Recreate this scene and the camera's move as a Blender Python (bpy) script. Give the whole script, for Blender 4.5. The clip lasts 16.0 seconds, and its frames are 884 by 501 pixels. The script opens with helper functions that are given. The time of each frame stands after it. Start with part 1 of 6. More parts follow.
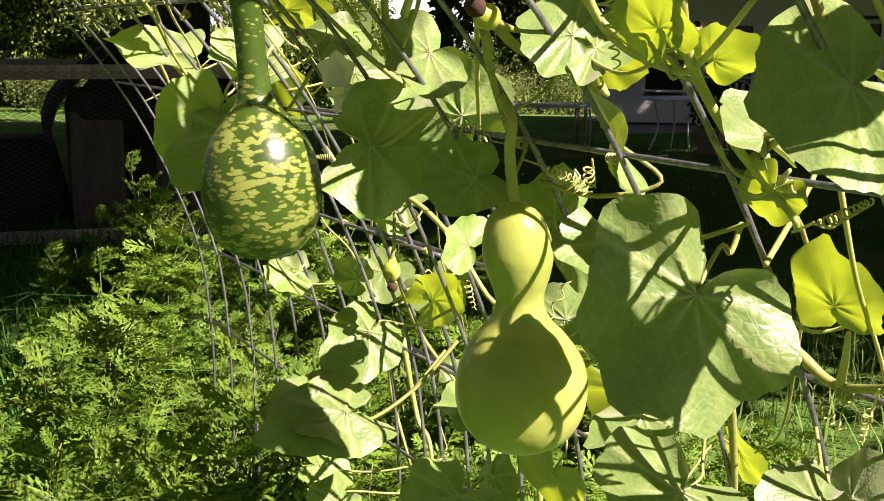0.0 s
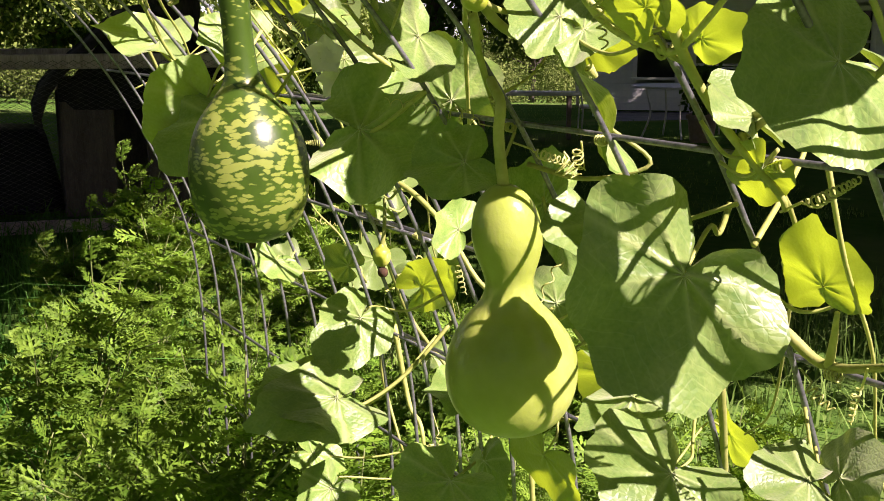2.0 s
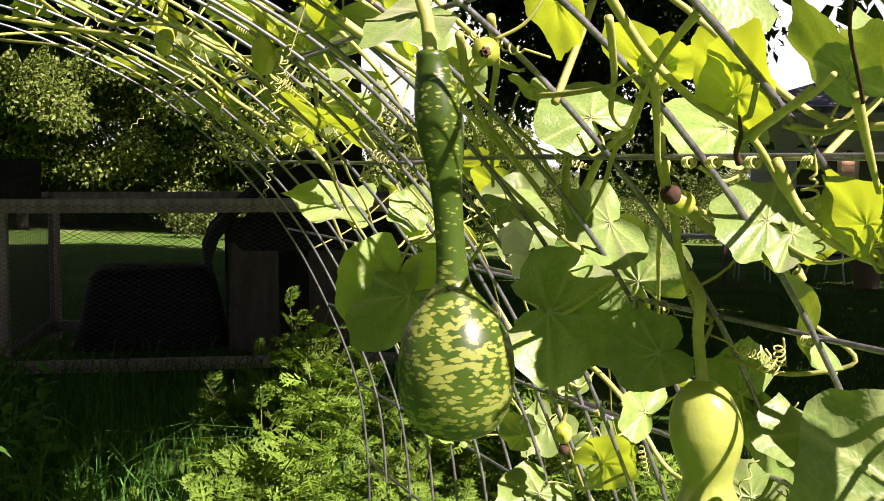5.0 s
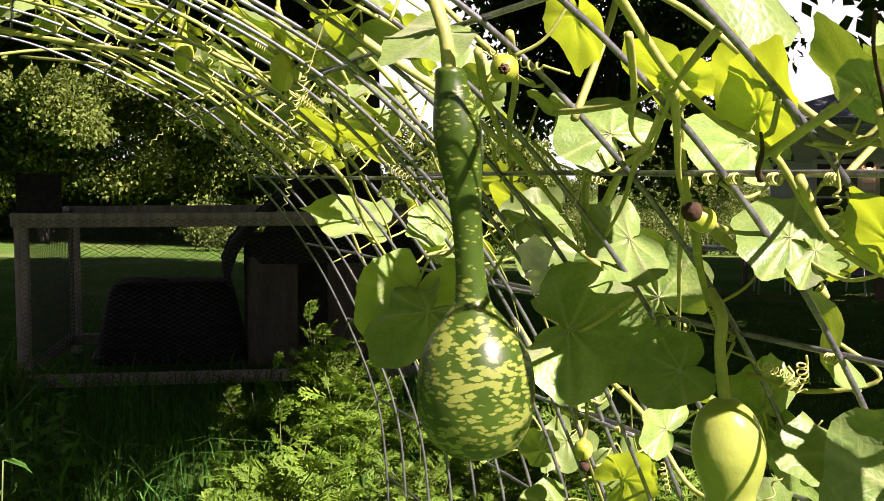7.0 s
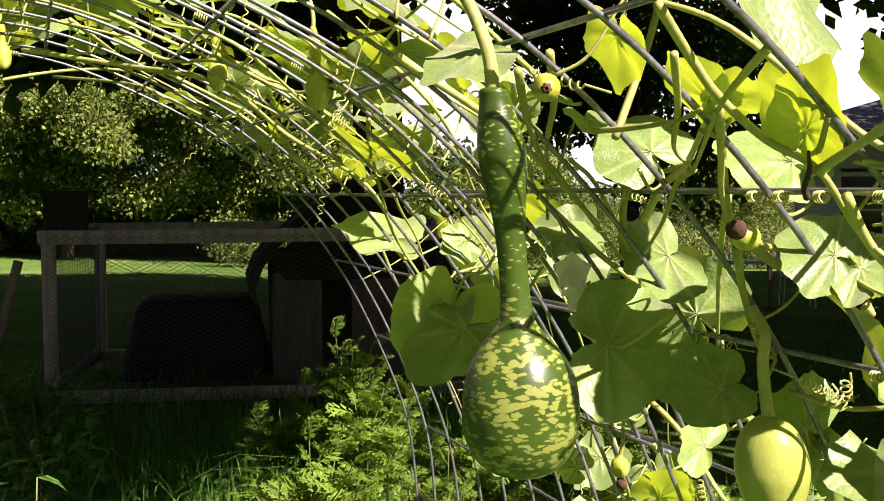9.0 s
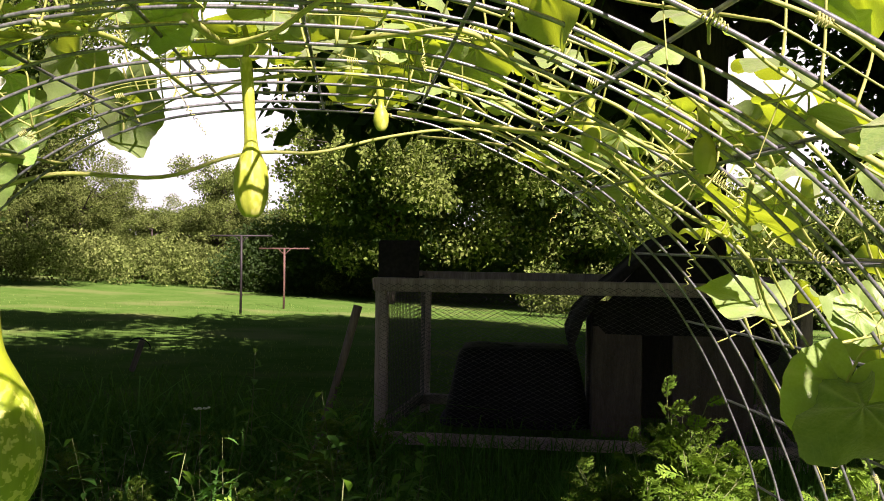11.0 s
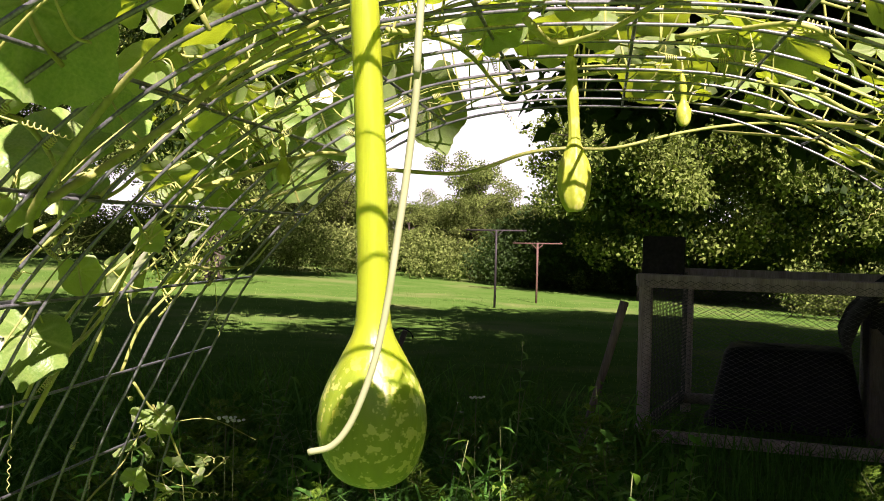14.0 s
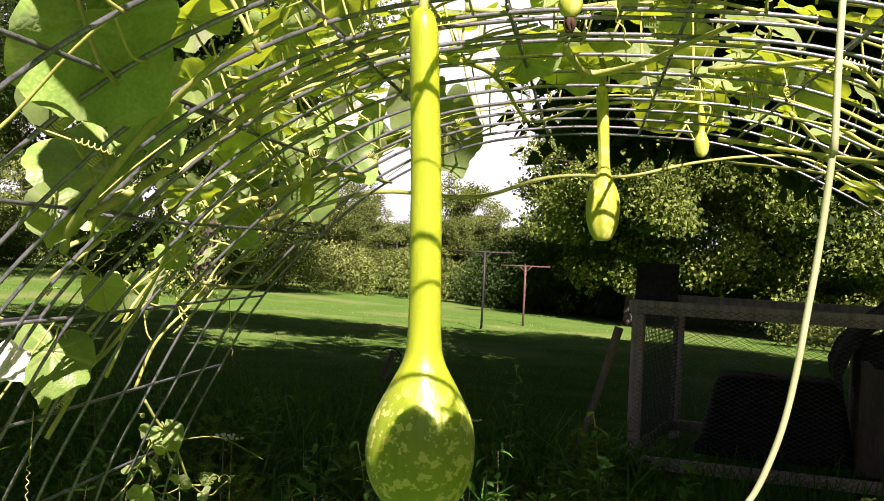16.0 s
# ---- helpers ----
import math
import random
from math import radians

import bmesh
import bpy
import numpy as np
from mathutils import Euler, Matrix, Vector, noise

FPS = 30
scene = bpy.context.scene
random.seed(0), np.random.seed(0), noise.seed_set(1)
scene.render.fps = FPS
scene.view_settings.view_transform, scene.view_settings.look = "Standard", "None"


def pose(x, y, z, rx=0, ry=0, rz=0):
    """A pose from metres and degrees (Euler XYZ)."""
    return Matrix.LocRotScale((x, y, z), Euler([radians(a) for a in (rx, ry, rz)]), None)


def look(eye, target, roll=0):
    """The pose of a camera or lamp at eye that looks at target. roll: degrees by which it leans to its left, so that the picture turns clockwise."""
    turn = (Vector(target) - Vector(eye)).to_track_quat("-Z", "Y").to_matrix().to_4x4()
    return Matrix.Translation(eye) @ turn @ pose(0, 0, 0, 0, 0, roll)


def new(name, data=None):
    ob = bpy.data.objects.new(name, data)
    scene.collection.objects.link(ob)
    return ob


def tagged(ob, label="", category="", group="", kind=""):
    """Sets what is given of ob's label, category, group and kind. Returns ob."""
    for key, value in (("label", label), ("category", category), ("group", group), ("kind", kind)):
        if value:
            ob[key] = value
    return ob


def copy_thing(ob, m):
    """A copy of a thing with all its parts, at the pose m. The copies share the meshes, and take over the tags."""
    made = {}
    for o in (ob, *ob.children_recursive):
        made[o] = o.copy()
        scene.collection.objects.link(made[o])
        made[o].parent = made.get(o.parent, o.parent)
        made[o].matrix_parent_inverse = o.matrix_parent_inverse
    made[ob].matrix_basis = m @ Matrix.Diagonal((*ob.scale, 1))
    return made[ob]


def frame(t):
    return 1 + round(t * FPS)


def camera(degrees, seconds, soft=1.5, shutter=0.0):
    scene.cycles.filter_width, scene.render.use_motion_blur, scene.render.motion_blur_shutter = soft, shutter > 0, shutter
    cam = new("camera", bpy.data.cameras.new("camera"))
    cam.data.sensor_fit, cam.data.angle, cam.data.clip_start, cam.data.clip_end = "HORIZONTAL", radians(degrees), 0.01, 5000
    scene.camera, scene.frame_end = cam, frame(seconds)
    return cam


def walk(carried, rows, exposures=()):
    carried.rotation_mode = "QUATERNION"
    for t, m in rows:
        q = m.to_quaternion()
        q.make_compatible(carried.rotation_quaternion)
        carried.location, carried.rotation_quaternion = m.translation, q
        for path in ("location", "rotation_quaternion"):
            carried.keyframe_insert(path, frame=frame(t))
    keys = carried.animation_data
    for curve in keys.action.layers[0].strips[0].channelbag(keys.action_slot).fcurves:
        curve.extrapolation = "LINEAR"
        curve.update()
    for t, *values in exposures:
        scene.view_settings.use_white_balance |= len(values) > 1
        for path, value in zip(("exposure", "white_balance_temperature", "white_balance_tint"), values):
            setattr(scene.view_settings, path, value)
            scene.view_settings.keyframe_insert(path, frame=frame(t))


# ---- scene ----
# The camera and its walk: seconds, metres, degrees.
cam = camera(43.60, 16.0, 0.9)
ROWS = [
    (0, 0.3227, 0.2803, 1.4768, 79.031, -0.345, -29.877),
    (0.5, 0.3209, 0.2800, 1.4775, 78.462, 0.053, -30.057),
    (1, 0.3180, 0.2793, 1.4724, 78.566, -0.351, -29.754),
    (1.5, 0.3275, 0.2829, 1.4712, 78.338, -0.088, -29.989),
    (2, 0.3258, 0.2788, 1.4711, 78.471, -0.100, -30.298),
    (2.5, 0.3292, 0.2747, 1.4697, 78.350, 0.445, -30.409),
    (3, 0.3320, 0.2795, 1.4749, 78.696, 0.810, -29.873),
    (3.5, 0.3236, 0.2841, 1.4852, 80.700, 0.467, -27.775),
    (4, 0.3111, 0.2943, 1.5017, 82.974, -0.078, -25.152),
    (4.5, 0.2954, 0.2955, 1.5184, 84.726, 0.066, -23.450),
    (5, 0.2834, 0.2971, 1.5240, 85.509, -0.200, -22.555),
    (5.2, 0.2860, 0.3016, 1.5272, 85.623, 0.114, -22.199),
    (7.5, 0.2828, 0.3015, 1.5281, 86.145, 0.077, -21.480),
    (8, 0.2792, 0.2986, 1.5274, 86.073, 0.277, -21.457),
    (8.2, 0.2818, 0.3004, 1.5267, 86.023, 0.317, -21.730),
    (10.3, 0.2095, 0.3184, 1.5457, 88.926, -0.282, -11.776),
    (10.5, 0.2011, 0.3274, 1.5462, 88.840, -0.518, -9.540),
    (11, 0.1726, 0.3329, 1.5475, 89.500, -0.893, -4.607),
    (11.5, 0.1402, 0.3140, 1.5538, 89.985, -1.059, -0.607),
    (12, 0.1116, 0.2981, 1.5537, 89.961, -1.228, 1.919),
    (12.5, 0.0907, 0.2875, 1.5500, 89.432, -1.611, 4.668),
    (13, 0.0774, 0.2892, 1.5446, 89.012, -1.444, 6.711),
    (13.5, 0.0719, 0.2886, 1.5429, 88.881, -1.337, 8.100),
    (14, 0.0653, 0.2876, 1.5436, 88.998, -1.449, 8.234),
    (14.5, 0.0436, 0.2909, 1.5426, 89.623, -2.126, 6.936),
    (15, 0.0189, 0.2846, 1.5398, 89.642, -2.435, 6.355),
    (15.5, 0.0077, 0.2755, 1.5462, 91.357, -2.392, 6.891),
    (16, 0.0015, 0.2759, 1.5488, 90.068, -2.926, 7.502),
]
EXPOSURE, TINT, SKY, SUN, HAZE_LIGHT = 1.56, 42.0, 0.018, 5.0, 0.42
walk(cam, [(t, pose(x, y, z, rx, ry, rz)) for t, x, y, z, rx, ry, rz in ROWS],
     exposures=[(0.0, EXPOSURE, 6500, TINT), (16.0, EXPOSURE, 6500, TINT)])

# ---- world and sun ----
SUN_TO = Vector((0.40, -0.92, 0.95)).normalized()
elevation = math.asin(SUN_TO.z)
world = bpy.data.worlds.new("sky")
scene.world = world
world.use_nodes = True
wn = world.node_tree.nodes
sky = wn.new("ShaderNodeTexSky")
sky.sky_type, sky.sun_disc = "NISHITA", False
sky.sun_elevation, sky.sun_rotation = elevation, math.atan2(SUN_TO.x, SUN_TO.y)
sky.air_density, sky.dust_density = 1.0, 1.5
wn["Background"].inputs["Strength"].default_value = SKY
world.node_tree.links.new(sky.outputs["Color"], wn["Background"].inputs["Color"])
sun_data = bpy.data.lights.new("sun", "SUN")
sun_data.energy, sun_data.angle, sun_data.color = SUN, radians(0.5), (1.0, 0.92, 0.80)
sun = new("sun", sun_data)
sun.matrix_world = look(tuple(SUN_TO * 60), (0, 0, 0))

# ---- materials ----
MATS = {}


def material(name, dark, light, rough=0.6, scale=20.0, detail=6.0, bump=0.2, bump_scale=0.0, metal=0.0, stretch=(1, 1, 1),
             specular=0.4, spot=None, spot_scale=3.0, translucent=None, through_part=0.45, random_part=0.25, coat=0.0, island=0.0):
    """Two noises at two scales mix two colours; grain gives relief; a thin leaf also lets light through."""
    if name in MATS:
        return MATS[name]
    m = bpy.data.materials.new(name)
    m.use_nodes = True
    n, link = m.node_tree.nodes, m.node_tree.links.new
    bsdf, out = n["Principled BSDF"], n["Material Output"]
    bsdf.inputs["Roughness"].default_value, bsdf.inputs["Metallic"].default_value = rough, metal
    bsdf.inputs["Specular IOR Level"].default_value = specular
    bsdf.inputs["Coat Weight"].default_value = coat
    co, mapping = n.new("ShaderNodeTexCoord"), n.new("ShaderNodeMapping")
    mapping.inputs["Scale"].default_value = stretch
    link(co.outputs["Object"], mapping.inputs["Vector"])
    fine, broad = n.new("ShaderNodeTexNoise"), n.new("ShaderNodeTexNoise")
    fine.inputs["Scale"].default_value, fine.inputs["Detail"].default_value = scale, detail
    broad.inputs["Scale"].default_value, broad.inputs["Detail"].default_value = scale * 0.13, 3.0
    link(mapping.outputs["Vector"], fine.inputs["Vector"])
    link(mapping.outputs["Vector"], broad.inputs["Vector"])
    add = n.new("ShaderNodeMath")
    add.operation = "ADD"
    link(fine.outputs["Fac"], add.inputs[0])
    link(broad.outputs["Fac"], add.inputs[1])
    ramp = n.new("ShaderNodeMapRange")
    ramp.inputs["From Min"].default_value, ramp.inputs["From Max"].default_value = 0.7, 1.3
    link(add.outputs[0], ramp.inputs["Value"])
    mix = n.new("ShaderNodeMix")
    mix.data_type = "RGBA"
    mix.inputs["A"].default_value, mix.inputs["B"].default_value = (*dark, 1), (*light, 1)
    link(ramp.outputs["Result"], mix.inputs["Factor"])
    colour = mix.outputs["Result"]
    if spot:
        big = n.new("ShaderNodeTexNoise")
        big.inputs["Scale"].default_value, big.inputs["Detail"].default_value = spot_scale, 5.0
        link(mapping.outputs["Vector"], big.inputs["Vector"])
        cut = n.new("ShaderNodeMapRange")
        cut.inputs["From Min"].default_value, cut.inputs["From Max"].default_value = 0.52, 0.66
        link(big.outputs["Fac"], cut.inputs["Value"])
        over = n.new("ShaderNodeMix")
        over.data_type = "RGBA"
        over.inputs["B"].default_value = (*spot, 1)
        link(cut.outputs["Result"], over.inputs["Factor"])
        link(colour, over.inputs["A"])
        colour = over.outputs["Result"]
    info, hsv = n.new("ShaderNodeObjectInfo"), n.new("ShaderNodeHueSaturation")
    vary = n.new("ShaderNodeMapRange")
    vary.inputs["To Min"].default_value, vary.inputs["To Max"].default_value = 1 - random_part, 1 + random_part
    link(info.outputs["Random"], vary.inputs["Value"])
    link(vary.outputs["Result"], hsv.inputs["Value"])
    if island:
        geo, spread, times = n.new("ShaderNodeNewGeometry"), n.new("ShaderNodeMapRange"), n.new("ShaderNodeMath")
        spread.inputs["To Min"].default_value, spread.inputs["To Max"].default_value = 1 - island, 1 + island * 0.6
        times.operation = "MULTIPLY"
        link(geo.outputs["Random Per Island"], spread.inputs["Value"])
        link(spread.outputs["Result"], times.inputs[0])
        link(vary.outputs["Result"], times.inputs[1])
        link(times.outputs[0], hsv.inputs["Value"])
    link(colour, hsv.inputs["Color"])
    link(hsv.outputs["Color"], bsdf.inputs["Base Color"])
    if bump:
        bump_noise, relief = n.new("ShaderNodeTexNoise"), n.new("ShaderNodeBump")
        bump_noise.inputs["Scale"].default_value = bump_scale or scale * 2
        bump_noise.inputs["Detail"].default_value = 5.0
        relief.inputs["Strength"].default_value, relief.inputs["Distance"].default_value = bump, 0.3 / (bump_scale or scale * 2)
        link(mapping.outputs["Vector"], bump_noise.inputs["Vector"])
        link(bump_noise.outputs["Fac"], relief.inputs["Height"])
        link(relief.outputs["Normal"], bsdf.inputs["Normal"])
    if translucent:
        glow, blend = n.new("ShaderNodeBsdfTranslucent"), n.new("ShaderNodeMixShader")
        tint = n.new("ShaderNodeMix")
        tint.data_type, tint.blend_type = "RGBA", "MULTIPLY"
        tint.inputs["Factor"].default_value = 0.2
        tint.inputs["A"].default_value = (*translucent, 1)
        link(hsv.outputs["Color"], tint.inputs["B"])
        link(tint.outputs["Result"], glow.inputs["Color"])
        blend.inputs["Fac"].default_value = through_part
        link(bsdf.outputs[0], blend.inputs[1])
        link(glow.outputs[0], blend.inputs[2])
        link(blend.outputs[0], out.inputs["Surface"])
    MATS[name] = m
    return m


def vine_leaf_material(name, dark, light, through_part, glow):
    """Gourd leaf: soft green blade, pale raised veins from the mesh, fine net of small veins, light passing through."""
    m = material(name, dark, light, rough=0.42, scale=40, bump=0.0, specular=0.4, coat=0.08,
                 translucent=glow, through_part=through_part, random_part=0.30)
    n, link = m.node_tree.nodes, m.node_tree.links.new
    bsdf = n["Principled BSDF"]
    bsdf.inputs["Coat Roughness"].default_value = 0.5
    bsdf.inputs["Sheen Weight"].default_value, bsdf.inputs["Sheen Roughness"].default_value = 0.45, 0.6
    bsdf.inputs["Sheen Tint"].default_value = (1.0, 0.96, 0.78, 1)
    vein, pale = n.new("ShaderNodeAttribute"), n.new("ShaderNodeMix")
    vein.attribute_name = "vein"
    pale.data_type = "RGBA"
    pale.inputs["B"].default_value = (0.42, 0.50, 0.20, 1)
    old = bsdf.inputs["Base Color"].links[0].from_socket
    link(old, pale.inputs["A"])
    link(vein.outputs["Fac"], pale.inputs["Factor"])
    link(pale.outputs["Result"], bsdf.inputs["Base Color"])
    # side veins: chevrons that leave the main veins, from the leaf's own x and y
    co, axes, relief = n.new("ShaderNodeTexCoord"), n.new("ShaderNodeSeparateXYZ"), n.new("ShaderNodeBump")
    link(co.outputs["Object"], axes.inputs[0])

    def sums(operation, a, b=None):
        node = n.new("ShaderNodeMath")
        node.operation = operation
        for socket, value in zip(node.inputs, (a, b)):
            if isinstance(value, (int, float)):
                socket.default_value = value
            elif value is not None:
                link(value, socket)
        return node.outputs[0]

    x, y = axes.outputs["X"], axes.outputs["Y"]
    away = sums("SQRT", sums("ADD", sums("MULTIPLY", x, x), sums("MULTIPLY", y, y)))
    off = sums("MULTIPLY", sums("PINGPONG", sums("ARCTAN2", x, y), 0.35), away)
    wobble = n.new("ShaderNodeTexNoise")
    wobble.inputs["Scale"].default_value = 6.0
    link(co.outputs["Object"], wobble.inputs["Vector"])
    run = sums("ADD", sums("SUBTRACT", away, sums("MULTIPLY", off, 0.9)), sums("MULTIPLY", wobble.outputs["Fac"], 0.07))
    line = n.new("ShaderNodeMapRange")
    line.inputs["From Min"].default_value, line.inputs["From Max"].default_value = 0.007, 0.0
    link(sums("PINGPONG", run, 0.045), line.inputs["Value"])
    net = n.new("ShaderNodeTexVoronoi")
    net.feature = "DISTANCE_TO_EDGE"
    net.inputs["Scale"].default_value = 17.0
    link(co.outputs["Object"], net.inputs["Vector"])
    cut = n.new("ShaderNodeMapRange")
    cut.inputs["From Max"].default_value = 0.32
    link(net.outputs["Distance"], cut.inputs["Value"])
    height = sums("SUBTRACT", sums("MULTIPLY", cut.outputs["Result"], 0.9), sums("MULTIPLY", line.outputs["Result"], 0.3))
    relief.inputs["Strength"].default_value, relief.inputs["Distance"].default_value = 0.11, 0.007
    link(height, relief.inputs["Height"])
    link(relief.outputs["Normal"], bsdf.inputs["Normal"])
    lines = sums("MAXIMUM", vein.outputs["Fac"], sums("MULTIPLY", line.outputs["Result"], 0.12))
    link(lines, pale.inputs["Factor"])
    return m


def gourd_material(name, base, base2, fleck, fleck_scale, cut_low, cut_high, stretch, rough=0.36, below=0.0, streak=(1, 1, 1)):
    """Waxy gourd skin: a mottled base with ragged pale flecks."""
    m = material(name, base, base2, rough=rough, scale=45, bump=0.22, specular=0.4, random_part=0.0, stretch=streak)
    n, link = m.node_tree.nodes, m.node_tree.links.new
    bsdf = n["Principled BSDF"]
    bsdf.inputs["Subsurface Weight"].default_value, bsdf.inputs["Subsurface Scale"].default_value = 0.25, 0.02
    bsdf.inputs["Subsurface Radius"].default_value = (0.9, 1.0, 0.2)
    co, mp, noise_a, cut, mix = (n.new("ShaderNodeTexCoord"), n.new("ShaderNodeMapping"), n.new("ShaderNodeTexNoise"),
                                 n.new("ShaderNodeMapRange"), n.new("ShaderNodeMix"))
    mp.inputs["Scale"].default_value = stretch
    noise_a.inputs["Scale"].default_value, noise_a.inputs["Detail"].default_value = fleck_scale, 2.0
    noise_a.inputs["Roughness"].default_value = 0.65
    cut.inputs["From Min"].default_value, cut.inputs["From Max"].default_value = cut_low, cut_high
    mix.data_type = "RGBA"
    mix.inputs["B"].default_value = (*fleck, 1)
    old = bsdf.inputs["Base Color"].links[0].from_socket
    link(co.outputs["Object"], mp.inputs["Vector"])
    link(mp.outputs["Vector"], noise_a.inputs["Vector"])
    link(noise_a.outputs["Fac"], cut.inputs["Value"])
    factor = cut.outputs["Result"]
    if below:
        axes, fade, times = n.new("ShaderNodeSeparateXYZ"), n.new("ShaderNodeMapRange"), n.new("ShaderNodeMath")
        fade.inputs["From Min"].default_value, fade.inputs["From Max"].default_value = below, below * 0.75
        times.operation = "MULTIPLY"
        link(co.outputs["Object"], axes.inputs[0])
        link(axes.outputs["Z"], fade.inputs["Value"])
        link(fade.outputs["Result"], times.inputs[0])
        link(factor, times.inputs[1])
        factor = times.outputs[0]
        ripe = n.new("ShaderNodeMix")
        ripe.data_type = "RGBA"
        tone = n.new("ShaderNodeMix")
        tone.data_type, tone.blend_type = "RGBA", "MULTIPLY"
        tone.inputs["Factor"].default_value = 1.0
        tone.inputs["B"].default_value = (1.55, 1.32, 0.85, 1)
        link(old, tone.inputs["A"])
        link(tone.outputs["Result"], ripe.inputs["A"])
        link(fade.outputs["Result"], ripe.inputs["Factor"])
        link(old, ripe.inputs["B"])
        old = ripe.outputs["Result"]
    link(factor, mix.inputs["Factor"])
    link(old, mix.inputs["A"])
    link(mix.outputs["Result"], bsdf.inputs["Base Color"])
    return m


def flecked_skin(name, base, base2, fleck, neck):
    """Dark waxy gourd skin with rows of rounded pale flecks, wide on the body, small dots on the neck above the height given."""
    m = material(name, base, base2, rough=0.33, scale=38, bump=0.12, specular=0.5, random_part=0.0)
    n, link = m.node_tree.nodes, m.node_tree.links.new
    bsdf = n["Principled BSDF"]
    bsdf.inputs["Subsurface Weight"].default_value, bsdf.inputs["Subsurface Scale"].default_value = 0.2, 0.015
    bsdf.inputs["Subsurface Radius"].default_value = (0.9, 1.0, 0.2)
    co, warp, soft, shift = n.new("ShaderNodeTexCoord"), n.new("ShaderNodeTexNoise"), n.new("ShaderNodeVectorMath"), n.new("ShaderNodeVectorMath")
    warp.inputs["Scale"].default_value, warp.inputs["Detail"].default_value = 120.0, 2.0
    soft.operation, shift.operation = "SCALE", "ADD"
    soft.inputs["Scale"].default_value = 0.007
    mp, cells, size, axes, small = n.new("ShaderNodeMapping"), n.new("ShaderNodeTexVoronoi"), n.new("ShaderNodeTexNoise"), n.new("ShaderNodeSeparateXYZ"), n.new("ShaderNodeMapRange")
    mp.inputs["Scale"].default_value = (0.8, 0.8, 2.1)
    cells.inputs["Scale"].default_value, cells.inputs["Randomness"].default_value = 132.0, 1.0
    size.inputs["Scale"].default_value, size.inputs["Detail"].default_value = 55.0, 1.0
    small.inputs["From Min"].default_value, small.inputs["From Max"].default_value = neck, neck + 0.03
    small.inputs["To Min"].default_value, small.inputs["To Max"].default_value = 0.95, 0.62
    limit, less, cut, mix = n.new("ShaderNodeMath"), n.new("ShaderNodeMath"), n.new("ShaderNodeMapRange"), n.new("ShaderNodeMix")
    limit.operation, less.operation = "MULTIPLY", "SUBTRACT"
    cut.inputs["From Min"].default_value, cut.inputs["From Max"].default_value = -0.05, 0.08
    mix.data_type = "RGBA"
    mix.inputs["B"].default_value = (*fleck, 1)
    old = bsdf.inputs["Base Color"].links[0].from_socket
    link(co.outputs["Object"], warp.inputs["Vector"])
    link(warp.outputs["Color"], soft.inputs[0])
    link(co.outputs["Object"], shift.inputs[0])
    link(soft.outputs[0], shift.inputs[1])
    link(shift.outputs[0], mp.inputs["Vector"])
    link(mp.outputs["Vector"], cells.inputs["Vector"])
    link(co.outputs["Object"], size.inputs["Vector"])
    link(co.outputs["Object"], axes.inputs[0])
    link(axes.outputs["Z"], small.inputs["Value"])
    link(size.outputs["Fac"], limit.inputs[0])
    link(small.outputs["Result"], limit.inputs[1])
    link(limit.outputs[0], less.inputs[0])
    link(cells.outputs["Distance"], less.inputs[1])
    link(less.outputs[0], cut.inputs["Value"])
    link(cut.outputs["Result"], mix.inputs["Factor"])
    link(old, mix.inputs["A"])
    link(mix.outputs["Result"], bsdf.inputs["Base Color"])
    return m


LEAF = vine_leaf_material("gourd_leaf", (0.075, 0.19, 0.015), (0.185, 0.29, 0.048), 0.10, (0.60, 0.86, 0.02))
# paler, thinner copy of LEAF: light from behind is put into its colour
BACKLIT_LEAF = vine_leaf_material("backlit_gourd_leaf", (0.13, 0.24, 0.04), (0.22, 0.33, 0.09), 0.36, (0.66, 0.87, 0.02))
STEM = material("vine_stem", (0.26, 0.31, 0.06), (0.46, 0.48, 0.15), rough=0.55, scale=120, bump=0.35, random_part=0.2,
                translucent=(0.6, 0.65, 0.12), through_part=0.15)
PALE_TENDRIL = material("pale_tendril", (0.28, 0.33, 0.16), (0.38, 0.42, 0.24), rough=0.6, scale=150, bump=0.1, translucent=(0.8, 0.8, 0.5), through_part=0.3)
TENDRIL = material("tendril", (0.44, 0.48, 0.13), (0.60, 0.61, 0.24), rough=0.5, scale=150, bump=0.1, random_part=0.2,
                   translucent=(0.7, 0.75, 0.15), through_part=0.25)
WIRE = material("galvanized_wire", (0.10, 0.107, 0.113), (0.28, 0.295, 0.30), rough=0.34, scale=260, bump=0.12, metal=0.6, random_part=0.12)
DRY = material("dried_flower", (0.022, 0.012, 0.008), (0.085, 0.045, 0.02), rough=0.9, scale=140, bump=0.5)
PETAL = material("white_petal", (0.78, 0.78, 0.70), (0.88, 0.88, 0.82), rough=0.6, scale=60, bump=0.15, translucent=(0.85, 0.86, 0.75),
                 through_part=0.35, random_part=0.05)
WOOD = material("weathered_wood", (0.32, 0.25, 0.21), (0.62, 0.52, 0.45), rough=0.85, scale=30, stretch=(6, 6, 0.7), bump=0.5, random_part=0.2)
DARK_WOOD = material("dark_boards", (0.09, 0.07, 0.06), (0.22, 0.17, 0.14), rough=0.85, scale=25, stretch=(6, 6, 0.8), bump=0.4)
TARP = material("black_plastic", (0.008, 0.008, 0.010), (0.018, 0.018, 0.021), rough=0.6, scale=14, bump=0.4, specular=0.15)
